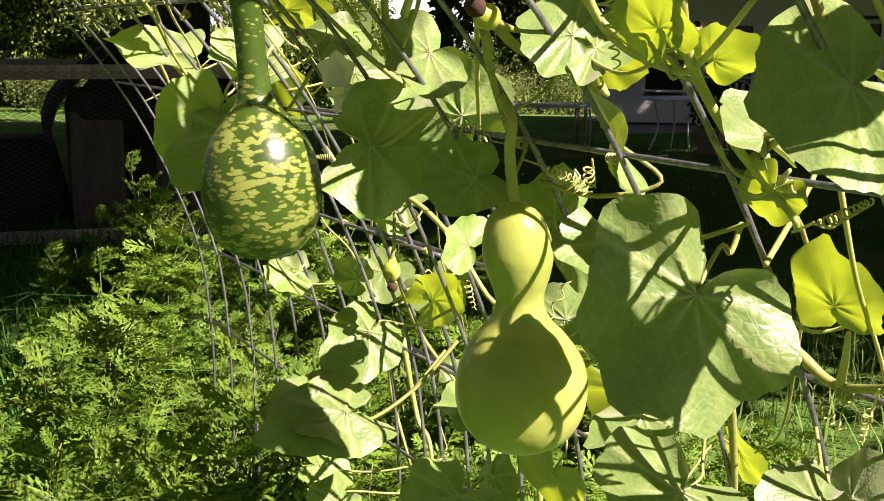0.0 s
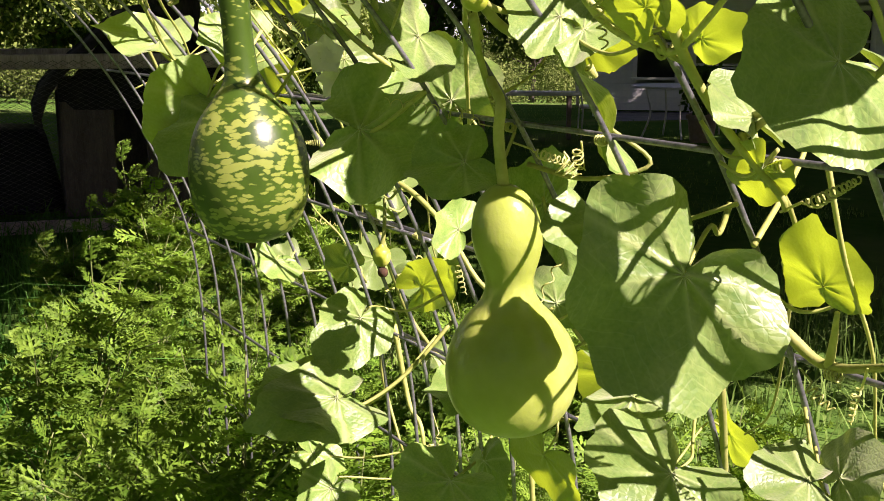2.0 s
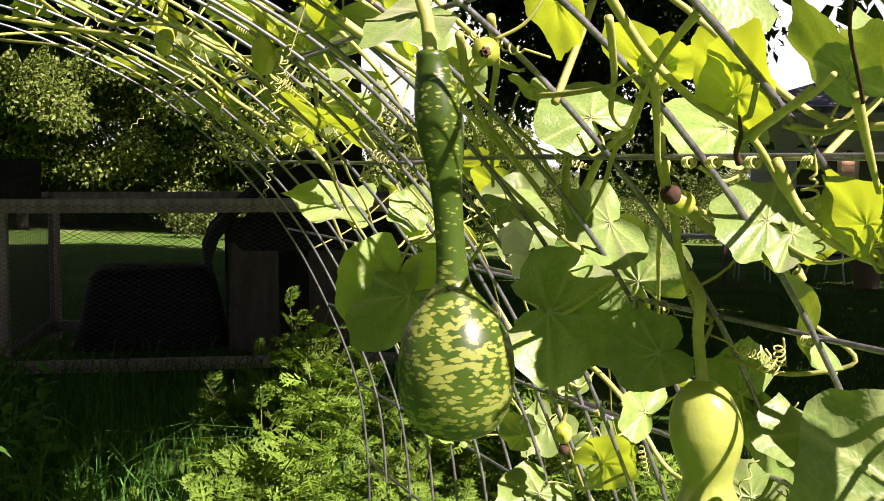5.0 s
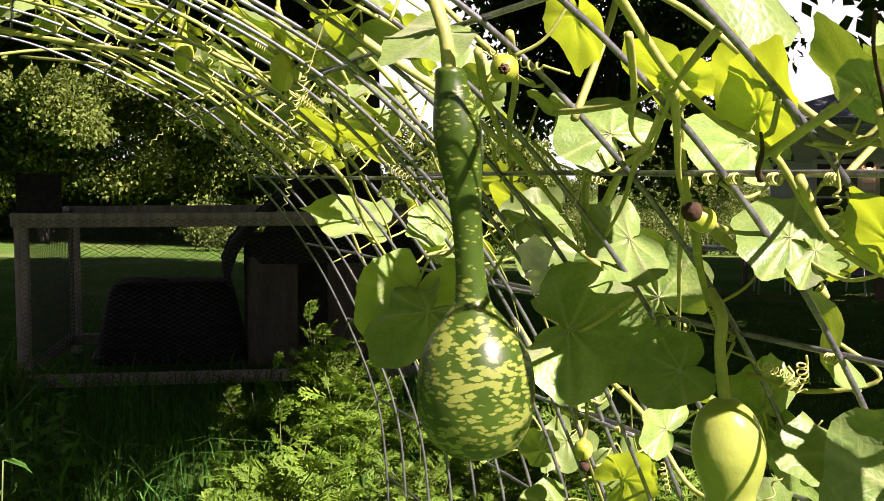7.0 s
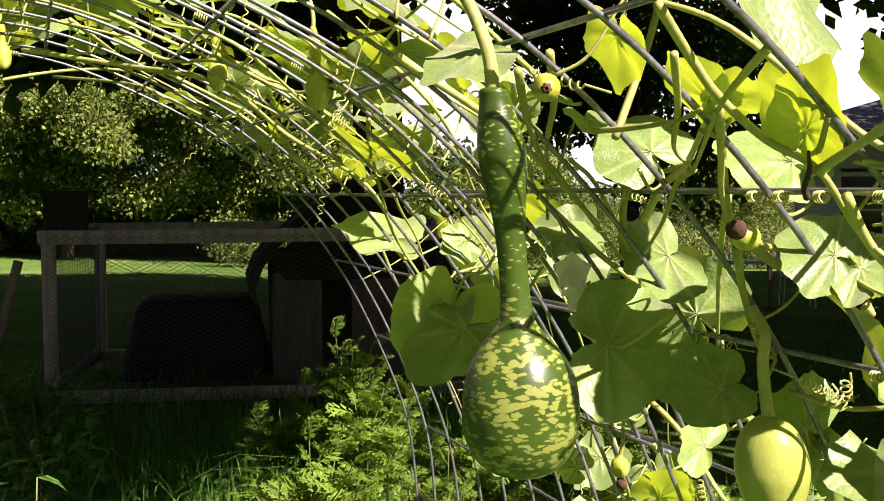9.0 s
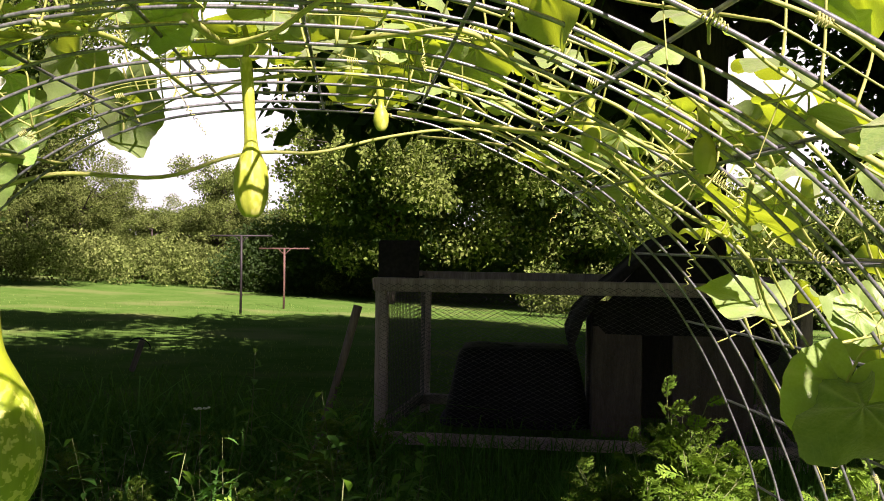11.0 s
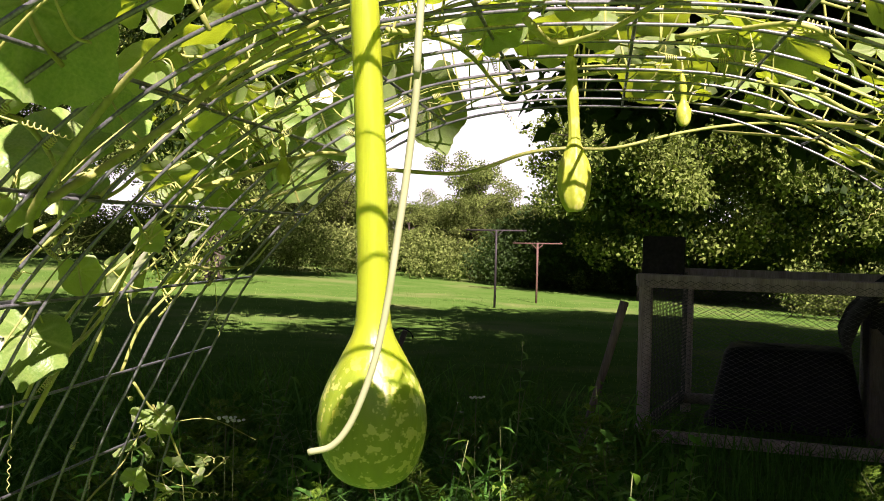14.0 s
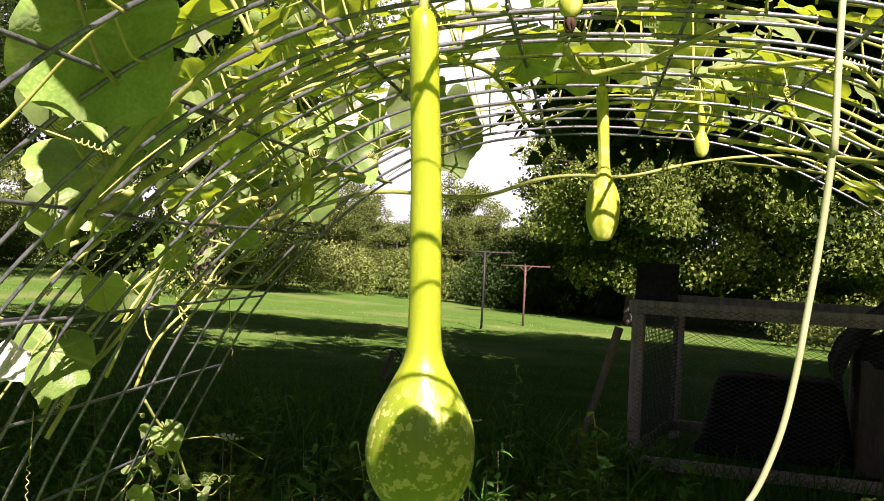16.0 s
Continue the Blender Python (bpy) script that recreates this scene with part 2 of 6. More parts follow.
SHINGLE = material("dark_roofing", (0.02, 0.018, 0.018), (0.045, 0.04, 0.04), rough=0.9, scale=40, bump=0.5, specular=0.15)
LINK = material("chain_link", (0.05, 0.05, 0.046), (0.11, 0.11, 0.10), rough=0.5, scale=120, metal=0.3, bump=0.1)
RUST = material("rusted_steel", (0.055, 0.035, 0.028), (0.15, 0.08, 0.055), rough=0.75, scale=60, bump=0.4)
BARK = material("bark", (0.028, 0.022, 0.018), (0.10, 0.08, 0.065), rough=0.95, scale=14, stretch=(3, 3, 0.5), bump=0.9)
LAWN = material("lawn", (0.05, 0.12, 0.018), (0.085, 0.155, 0.032), rough=0.85, scale=9, bump=0.6, bump_scale=90, spot=(0.12, 0.165, 0.048),
                spot_scale=0.35, specular=0.0)
BLADE = material("grass_blade", (0.045, 0.16, 0.022), (0.12, 0.32, 0.06), specular=0.0, rough=0.5, scale=6, bump=0, translucent=(0.18, 0.38, 0.03), through_part=0.38,
                 island=0.6)
LAWN_BLADE = material("lawn_blade", (0.10, 0.20, 0.035), (0.19, 0.285, 0.075), specular=0.0, rough=0.5, scale=2, bump=0, translucent=(0.25, 0.4, 0.05), through_part=0.25,
                      island=0.3)
WEED = material("ragweed_leaf", (0.06, 0.15, 0.012), (0.185, 0.315, 0.032), specular=0.15, rough=0.5, scale=25, bump=0.0, translucent=(0.32, 0.52, 0.03),
                through_part=0.18, random_part=0.25, island=0.35)
WEED_STEM = material("ragweed_stem", (0.10, 0.16, 0.04), (0.20, 0.22, 0.08), rough=0.6, scale=60, bump=0.2)
# also colours other trees' inner leaves, where it stands in for shade
TREE_DARK = material("maple_and_shade_leaf", (0.020, 0.042, 0.012), (0.045, 0.08, 0.02), rough=0.6, scale=3, bump=0, specular=0.12, translucent=(0.15, 0.32, 0.02),
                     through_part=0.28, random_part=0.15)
TREE_MID = material("orchard_leaf", (0.095, 0.155, 0.024), (0.245, 0.315, 0.08), rough=0.5, scale=3, bump=0, specular=0.05, translucent=(0.30, 0.44, 0.04),
                    through_part=0.25, random_part=0.12, island=0.8)
TREE_FAR = material("woodland_leaf", (0.08, 0.13, 0.025), (0.19, 0.24, 0.07), rough=0.6, scale=1.2, bump=0, specular=0.0, translucent=(0.2, 0.3, 0.04),
                    through_part=0.2, random_part=0.3, island=0.75)
SIDING = material("white_siding", (0.74, 0.76, 0.77), (0.84, 0.85, 0.85), rough=0.6, scale=12, bump=0.08, random_part=0.05)
TRIM = material("white_trim", (0.74, 0.74, 0.72), (0.84, 0.84, 0.82), rough=0.5, scale=20, bump=0.05, random_part=0.03)
ROOF = material("grey_roofing", (0.12, 0.12, 0.125), (0.24, 0.24, 0.245), rough=0.9, scale=18, bump=0.5)
GLASS_DARK = material("window_glass", (0.012, 0.014, 0.016), (0.02, 0.022, 0.024), rough=0.06, scale=3, bump=0, random_part=0.1)
TERRACOTTA = material("pot_clay", (0.28, 0.20, 0.15), (0.40, 0.30, 0.22), rough=0.8, scale=30, bump=0.2)
BULB = bpy.data.materials.new("lit_bulb")
BULB.use_nodes = True
BULB.node_tree.nodes["Principled BSDF"].inputs["Emission Color"].default_value = (1.0, 0.55, 0.25, 1)
BULB.node_tree.nodes["Principled BSDF"].inputs["Emission Strength"].default_value = 6.0
SKIN_DARK = flecked_skin("speckled_gourd_skin", (0.026, 0.060, 0.005), (0.046, 0.094, 0.009), (0.20, 0.25, 0.048), 0.125)
SKIN_PALE = gourd_material("pale_gourd_skin", (0.27, 0.345, 0.055), (0.34, 0.41, 0.085), (0.42, 0.47, 0.13), 12, 0.5, 0.8, (1, 1, 0.6), rough=0.3)
SKIN_LIME = gourd_material("lime_speckled_skin", (0.15, 0.24, 0.014), (0.215, 0.315, 0.024), (0.44, 0.48, 0.12), 88, 0.53, 0.58, (1, 1, 1.1), rough=0.36, below=0.135, streak=(2.2, 2.2, 0.22))
SKIN_LIME.node_tree.nodes["Principled BSDF"].inputs["Subsurface Weight"].default_value = 0.6
SKIN_LIME.node_tree.nodes["Principled BSDF"].inputs["Subsurface Scale"].default_value = 0.045
SKIN_YOUNG = gourd_material("young_gourd_skin", (0.27, 0.33, 0.03), (0.37, 0.42, 0.05), (0.48, 0.50, 0.12), 50, 0.56, 0.64, (1, 1, 0.5), rough=0.45)


# ---- mesh helpers ----
def mesh_of(name, verts, faces, mat, smooth=True):
    me = bpy.data.meshes.new(name)
    me.from_pydata([tuple(v) for v in verts], [], faces)
    me.materials.append(mat)
    if smooth:
        me.polygons.foreach_set("use_smooth", [True] * len(me.polygons))
    me.update()
    return me


def part(name, me, parent, label="", m=None, kind=""):
    """One mesh object under a thing or a part."""
    ob = new(name, me)
    ob.parent = parent
    if m is not None:
        ob.matrix_basis = m
    return tagged(ob, label, kind=kind)


def thing(name, m, label, category, group="", kind=""):
    ob = new(name)
    ob.empty_display_size = 0.05
    ob.matrix_basis = m
    return tagged(ob, label, category, group, kind)


def glide(points, steps=6):
    """A smooth line through the points (Catmull-Rom)."""
    p = [Vector(q) for q in points]
    p = [2 * p[0] - p[1]] + p + [2 * p[-1] - p[-2]]
    line = []
    for a, b, c, d in zip(p, p[1:], p[2:], p[3:]):
        for k in range(steps):
            t = k / steps
            line.append(0.5 * (2 * b + (c - a) * t + (2 * a - 5 * b + 4 * c - d) * t * t + (3 * b - a - 3 * c + d) * t ** 3))
    return line + [p[-2]]


def tube(line, radii, sides=7):
    """Verts and faces of a round rod along a line; radii: one number, or one for each end."""
    verts, faces, count = [], [], len(line)
    r0, r1 = radii if isinstance(radii, tuple) else (radii, radii)
    up = Vector((0.13, 0.21, 0.97))
    side = None
    for i, p in enumerate(line):
        ahead = (line[min(i + 1, count - 1)] - line[max(i - 1, 0)]).normalized()
        side = (up if side is None else side) - ahead * ahead.dot(up if side is None else side)
        if side.length < 1e-4:
            side = ahead.orthogonal()
        side = side.normalized()
        over = ahead.cross(side)
        r = r0 + (r1 - r0) * i / max(count - 1, 1)
        verts += [p + (side * math.cos(2 * math.pi * k / sides) + over * math.sin(2 * math.pi * k / sides)) * r for k in range(sides)]
    for i in range(count - 1):
        for k in range(sides):
            j = (k + 1) % sides
            faces.append((i * sides + k, i * sides + j, (i + 1) * sides + j, (i + 1) * sides + k))
    faces += [tuple(range(sides))[::-1], tuple((count - 1) * sides + k for k in range(sides))]
    return verts, faces


def joined(pieces):
    """Several (verts, faces) as one."""
    verts, faces = [], []
    for v, f in pieces:
        n = len(verts)
        verts += list(v)
        faces += [tuple(i + n for i in q) for q in f]
    return verts, faces


def lathe(profile, sides=40, wobble=0.0, bend=(0, 0), ribs=0, rib_depth=0.0):
    """A turned body from (radius, height) pairs, smoothed, a little uneven."""
    line = glide([(r, 0, z) for r, z in profile], 5)
    verts, faces, zs = [], [], [p.z for p in line]
    top, low = max(zs), min(zs)
    for p in line:
        u = (p.z - low) / (top - low)
        for k in range(sides):
            a = 2 * math.pi * k / sides
            r = max(p.x, 0.0004) * (1 + wobble * noise.noise(Vector((math.cos(a) * 1.2, math.sin(a) * 1.2, p.z * 14))))
            if ribs:
                r *= 1 + rib_depth * math.cos(ribs * a + 1.5 * math.sin(9 * u))
            verts.append((r * math.cos(a) + bend[0] * u * u, r * math.sin(a) + bend[1] * math.sin(u * 3.0), p.z))
    n = len(line)
    for i in range(n - 1):
        for k in range(sides):
            j = (k + 1) % sides
            faces.append((i * sides + k, i * sides + j, (i + 1) * sides + j, (i + 1) * sides + k))
    faces += [tuple(range(sides))[::-1], tuple((n - 1) * sides + k for k in range(sides))]
    return verts, faces


def box(sx, sy, sz, bevel=0.006, at=(0, 0, 0), rough=0.0):
    """A bevelled board: verts and faces."""
    bm = bmesh.new()
    bmesh.ops.create_cube(bm, size=1)
    bmesh.ops.scale(bm, vec=(sx, sy, sz), verts=bm.verts)
    if bevel:
        bmesh.ops.bevel(bm, geom=bm.edges[:], offset=min(bevel, 0.3 * min(sx, sy, sz)), segments=1, affect="EDGES")
    verts = [Vector(v.co) + Vector(at) + Vector((random.uniform(-rough, rough), random.uniform(-rough, rough), random.uniform(-rough, rough))) for v in bm.verts]
    faces = [tuple(v.index for v in f.verts) for f in bm.faces]
    bm.free()
    return verts, faces


def coil(start, end, turns, radius, taper=0.4, lead=0.25, per_turn=10):
    """A tendril: a straight lead, then a spring that tightens."""
    a, b = Vector(start), Vector(end)
    ahead = b - a
    side = ahead.orthogonal().normalized()
    over = ahead.normalized().cross(side)
    line, total = [], int(turns * per_turn)
    for i in range(5):
        line.append(a + ahead * lead * i / 5)
    for i in range(total):
        u = i / (total - 1)
        r = radius * min(1, u * 6) * (1 - (1 - taper) * u)
        w = 2 * math.pi * turns * u
        line.append(a + ahead * (lead + (1 - lead) * u) + side * (math.sin(w) * r) + over * ((1 - math.cos(w)) * r))
    return line


# ---- ground ----
def ground_height(x, y):
    s = min(max((y - 10) / 26, 0.0), 2.0)
    return -0.045 * max(min(x, 40) + 8, -8.0) * s + 0.02 * noise.noise(Vector((x * 0.25, y * 0.25, 0)))


axis = [math.copysign(abs(u) ** 3 * 900 + abs(u) * 25, u) for u in np.linspace(-1, 1, 121)]
gv = [(x, y + 10, ground_height(x, y + 10)) for y in axis for x in axis]
gf = [(j * 121 + i, j * 121 + i + 1, (j + 1) * 121 + i + 1, (j + 1) * 121 + i) for j in range(120) for i in range(120)]
tagged(new("ground", mesh_of("ground", gv, gf, LAWN)), "mown green lawn sloping gently away under trees", "lawn", kind="structure")

# ---- bright hazy sky low over the horizon ----
HAZE = bpy.data.materials.new("bright_haze")
HAZE.use_nodes = True
hz = HAZE.node_tree.nodes["Principled BSDF"]
hz.inputs["Base Color"].default_value = (0.0, 0.0, 0.0, 1)
hz.inputs["Specular IOR Level"].default_value = 0.0
hz.inputs["Emission Color"].default_value, hz.inputs["Emission Strength"].default_value = (0.93, 1.0, 0.92, 1), HAZE_LIGHT
arc_v = [(500 * math.sin(a), 500 * math.cos(a), z) for a in [radians(-55 + 5 * k) for k in range(27)] for z in (-40, 60, 150)]
arc_f = [(3 * k + j, 3 * k + j + 1, 3 * k + j + 4, 3 * k + j + 3) for k in range(26) for j in range(2)]
tagged(new("backdrop", mesh_of("backdrop", arc_v, arc_f, HAZE)), "bright white hazy sky behind the trees", "sky", kind="structure")

# ---- arched wire panels ----
RIGHT = [(0.103, 1.834), (0.306, 1.818), (0.495, 1.75), (0.669, 1.656), (0.818, 1.522), (0.938, 1.368), (1.035, 1.188), (1.110, 0.99),
         (1.135, 0.795), (1.14, 0.595), (1.142, 0.39), (1.144, 0.19), (1.146, -0.03)]
LEFT = [(-0.103, 1.828), (-0.297, 1.79), (-0.475, 1.70), (-0.625, 1.57), (-0.755, 1.42), (-0.848, 1.25), (-0.935, 1.065), (-0.985, 0.868),
        (-1.0, 0.665), (-1.005, 0.46), (-1.007, 0.255), (-1.009, 0.05)]
STAYS = LEFT[::-1] + RIGHT
HOOP = glide([(x, 0, z) for x, z in STAYS], 5)


def on_arch(s, y, out=0.0):
    """A place on the arch: s in stays from the left foot (0) to the right foot (24), out: metres outside the wire."""
    u = min(max(s, 0.0), 23.99) * 5
    i = int(u)
    p = HOOP[i].lerp(HOOP[i + 1], u - i)
    t = (HOOP[min(i + 2, 120)] - HOOP[max(i - 1, 0)]).normalized()
    return Vector((p.x, y, p.z)) + Vector((-t.z, 0, t.x)) * out


def wire_panel(first_y, out):
    """One cattle panel bent into an arch: ten long wires as hoops, 25 straight stays on their outside."""
    panel = thing("wire_panel", pose(0, first_y, 0), "grey galvanized cattle panel bent into a garden arch", "trellis", "arched cattle panels")
    shift = [Vector((p.x * (1 + out), 0, p.z * (1 + out * 0.5))) for p in HOOP]
    for k in range(10):
        lean = 0.004 * math.sin(k * 2.1 + first_y)
        line = [p + Vector((lean * math.sin(p.z * 3), 0.003 * math.sin(p.x * 7 + k), 0)) for p in shift]
        part("hoop_wire", mesh_of("hoop_wire", *tube(line, 0.0029, 7), WIRE), panel, m=pose(0, -0.141 * k, 0))
    stay = mesh_of("stay_wire", *tube([Vector((0, 0.012, 0)), Vector((0, -0.4, 0.001)), Vector((0, -0.9, -0.001)), Vector((0, -1.281, 0))], 0.0029, 7), WIRE)
    for i in range(25):
        p = shift[min(i * 5, len(shift) - 1)]
        t = (shift[min(i * 5 + 1, 120)] - shift[max(i * 5 - 1, 0)]).normalized()
        q = p + Vector((-t.z, 0, t.x)) * 0.0056
        part("stay_wire", stay, panel, m=pose(q.x, 0, q.z, 0, 0, 0))
    return panel


wire_panel(2.812, 0.0)
wire_panel(1.752, 0.006)
# ---- gourd vines: stems, leaves, tendrils ----
def leaf_mesh(seed, mat, calm=1.0):
    """A broad heart-shaped gourd leaf, one unit wide: tip along y, stalk at the origin, veins raised, edge waved."""
    rnd = random.Random(seed)
    veins = [0.0, 0.70, -0.70, 1.40, -1.40, 2.10, -2.10]
    ring, spokes = 9, 56
    keys = [(0.0, 0.76), (0.22, 0.66), (0.62, 0.625), (1.0, 0.585), (1.35, 0.575), (1.75, 0.53), (2.15, 0.51), (2.55, 0.43), (2.88, 0.24), (3.1416, 0.04)]
    keys = [(k, r * (1 + 0.07 * rnd.uniform(-1, 1))) for k, r in keys]
    cup, droop, fold = calm * rnd.uniform(-0.3, 0.45), calm * rnd.uniform(0.1, 0.9), calm * rnd.uniform(0.0, 0.6)
    wave, phase = rnd.uniform(0.03, 0.085), rnd.uniform(0, 6)
    skew = rnd.uniform(-0.08, 0.08)
    verts, faces, vein = [], [], []
    for i in range(ring + 1):
        u = i / ring
        for k in range(spokes):
            a = -math.pi + 2 * math.pi * (k + 0.5) / spokes
            b = abs(a)
            for (a0, r0), (a1, r1) in zip(keys, keys[1:]):
                if b <= a1:
                    t = (b - a0) / (a1 - a0)
                    t = t * t * (3 - 2 * t)
                    edge = r0 + (r1 - r0) * t
                    break
            edge *= 1 + 0.10 * noise.noise(Vector((a * 1.6, seed * 3.1, 0))) + 0.035 * noise.noise(Vector((a * 6, seed * 3.1, 7))) + 0.012 * math.sin(a * 23 + phase)
            r = edge * (0.02 + 0.98 * u)
            x, y = r * math.sin(a) + skew * r * math.cos(a), r * math.cos(a)
            near = min(abs(a - v) for v in veins) * r
            line = max(0.0, 1 - near / (0.010 + 0.012 * (1 - u)))
            z = cup * r * r * 1.2 - droop * max(y, 0) ** 2 * 0.5 - fold * abs(x) ** 1.5 * 0.7
            z += wave * u ** 2 * math.sin(a * 5 + phase) + 0.022 * line * (1 - u * 0.6)
            z -= 0.055 * u * (1 - math.exp(-near * 14)) * (1 - u)
            z += 0.03 * noise.noise(Vector((x * 4, y * 4, seed * 1.7)))
            verts.append((x, y, z))
            vein.append(line * 0.5)
    for i in range(ring):
        for k in range(spokes):
            j = (k + 1) % spokes
            faces.append((i * spokes + k, (i + 1) * spokes + k, (i + 1) * spokes + j, i * spokes + j))
    faces.append(tuple(range(spokes))[::-1])
    me = mesh_of("leaf", verts, faces, mat)
    me.attributes.new("vein", "FLOAT", "POINT").data.foreach_set("value", vein)
    return me


LEAF_SHAPES = [leaf_mesh(k, BACKLIT_LEAF) for k in range(14)]
CALM_SHAPES = [leaf_mesh(20 + k, LEAF, 0.45) for k in range(8)]
CALM_BACKLIT = [leaf_mesh(30 + k, BACKLIT_LEAF, 0.5) for k in range(6)]
SHADE_SHAPES = [leaf_mesh(40 + k, LEAF) for k in range(4)]
LABELS = {
    "right": "gourd vine with broad pale sunlit leaves climbing the wire arch",
    "far": "gourd vine with smaller leaves climbing the far end of the arch",
    "top": "gourd vine roofing the arch with backlit yellow-green leaves",
    "left": "tangled gourd vine with leaves, stems and tendrils on the wire",
}
VINES = {k: thing("gourd_vine", Matrix(), v, "vine", "gourd vines on the arch") for k, v in LABELS.items()}
rnd = random.Random(11)


def stem(vine, points, r, r_end=None, name="stem"):
    return part(name, mesh_of(name, *tube(glide(points, 6), (r, r_end or r * 0.5), 8), STEM), VINES[vine])


def nearest_wire(p):
    """The place on the arch nearest to p."""
    q = min(HOOP, key=lambda h: (h.x - p.x) ** 2 + (h.z - p.z) ** 2)
    return Vector((q.x, p.y, q.z))


def leaf(vine, x, y, z, size, rx, ry, rz, wide=1.0, shapes=None):
    """A leaf with its own stalk, which runs to the arch."""
    m = pose(x, y, z, rx, ry, rz)
    shape = rnd.choice(shapes or LEAF_SHAPES)
    blade = part("leaf", shape, VINES[vine], m=m @ Matrix.Diagonal((size * wide * rnd.uniform(0.95, 1.05), size, size, 1)))
    p = m.translation
    q = nearest_wire(p)
    hoops = [2.812 - 0.141 * k for k in range(10)] + [1.752 - 0.141 * k for k in range(10)]
    q.y = min(hoops, key=lambda h: abs(h - p.y + rnd.uniform(-0.08, 0.08))) + rnd.choice((-0.004, 0.004))
    back = m.to_3x3() @ Vector((0, -1, -0.5))
    mid = p + back.normalized() * size * 0.35
    gap = q - p
    if gap.length < 0.6:
        line = glide([p, mid, (mid + q) / 2 + Vector((0, 0, -0.015)), q], 6)
        r = max(0.0016, size * 0.016)
        stalk = part("leaf_stalk", mesh_of("leaf_stalk", *tube(line, (r * 0.8, r * 1.15), 6), STEM), blade)
        stalk.matrix_parent_inverse = blade.matrix_basis.inverted()
    return blade


PLACED = [
    (0.899, 0.895, 1.285, 0.144, 1.14, -82, -40, 152),
    (0.867, 0.737, 1.449, 0.078, 1.75, -8, -43, 64),
    (0.939, 0.872, 1.403, 0.067, 1.05, 49, 4, 9),
    (0.876, 1.402, 1.355, 0.163, 1.04, 1, 53, -137),
    (1.021, 1.445, 1.381, 0.138, 0.88, 85, -41, -38),
    (0.906, 1.227, 1.335, 0.087, 0.93, -12, -48, 82),
    (0.926, 1.263, 1.083, 0.052, 1.15, -9, -34, 67),
    (0.783, 1.605, 1.356, 0.135, 1.08, -33, -21, 113),
    (0.906, 1.548, 0.987, 0.169, 0.7, 5, -36, 99),
    (0.915, 1.57, 0.987, 0.153, 0.85, 17, -25, 90),
    (0.975, 1.613, 1.073, 0.119, 0.82, -39, -31, 135),
    (0.995, 1.002, 1.063, 0.107, 1.48, -33, -27, 112),
    (1.035, 1.105, 1.099, 0.089, 0.82, -21, -16, 80),
    (1.003, 0.852, 1.11, 0.073, 1.11, 16, -25, 57),
    (1.029, 0.841, 1.112, 0.058, 1.52, 55, 20, -125),
    (0.93, 1.623, 0.828, 0.096, 0.83, -36, -45, 141),
    (0.966, 1.769, 0.822, 0.079, 0.86, -24, 32, -137),
    (0.986, 1.387, 0.914, 0.114, 1.08, -27, -24, 121),
    (1.049, 1.405, 0.922, 0.086, 0.69, -49, 39, 124),
    (0.989, 1.203, 1.291, 0.067, 1.61, 63, -50, 16),
    (0.994, 1.178, 1.265, 0.086, 0.56, -71, 41, 122),
    (1.025, 1.228, 1.174, 0.065, 1.12, 94, 37, -12),
    (1.014, 1.134, 1.374, 0.158, 0.56, 113, -15, -127),
    (0.983, 1.601, 1.257, 0.049, 1.06, -21, -24, 103),
    (1.014, 1.416, 1.226, 0.051, 1.58, 68, -48, 21),
    (1.026, 2.044, 1.07, 0.056, 1.48, -42, -29, 154),
    (1.078, 1.865, 1.089, 0.06, 1.27, 132, -50, -82),
    (1.133, 1.686, 0.975, 0.049, 0.7, 45, 59, -73),
    (0.819, 1.219, 1.567, 0.076, 1.2, 50, -25, 2),
    (0.875, 1.084, 1.554, 0.095, 0.82, 32, -27, 26),
    (0.793, 0.852, 1.579, 0.077, 0.6, 135, -12, -92),
    (0.812, 0.853, 1.582, 0.068, 0.69, 138, 22, -56),
    (0.88, 1.035, 1.477, 0.06, 1.36, 33, -43, 28),
    (0.894, 1.02, 1.468, 0.044, 1.79, -13, 39, -155),
    (0.642, 1.214, 1.655, 0.081, 0.89, -28, -25, 105),
    (0.899, 1.558, 1.47, 0.08, 0.9, 12, 28, -95),
    (0.836, 1.739, 1.461, 0.051, 1.13, -47, -58, 140),
    (0.928, 1.361, 1.458, 0.074, 1.88, -18, -35, 89),
]
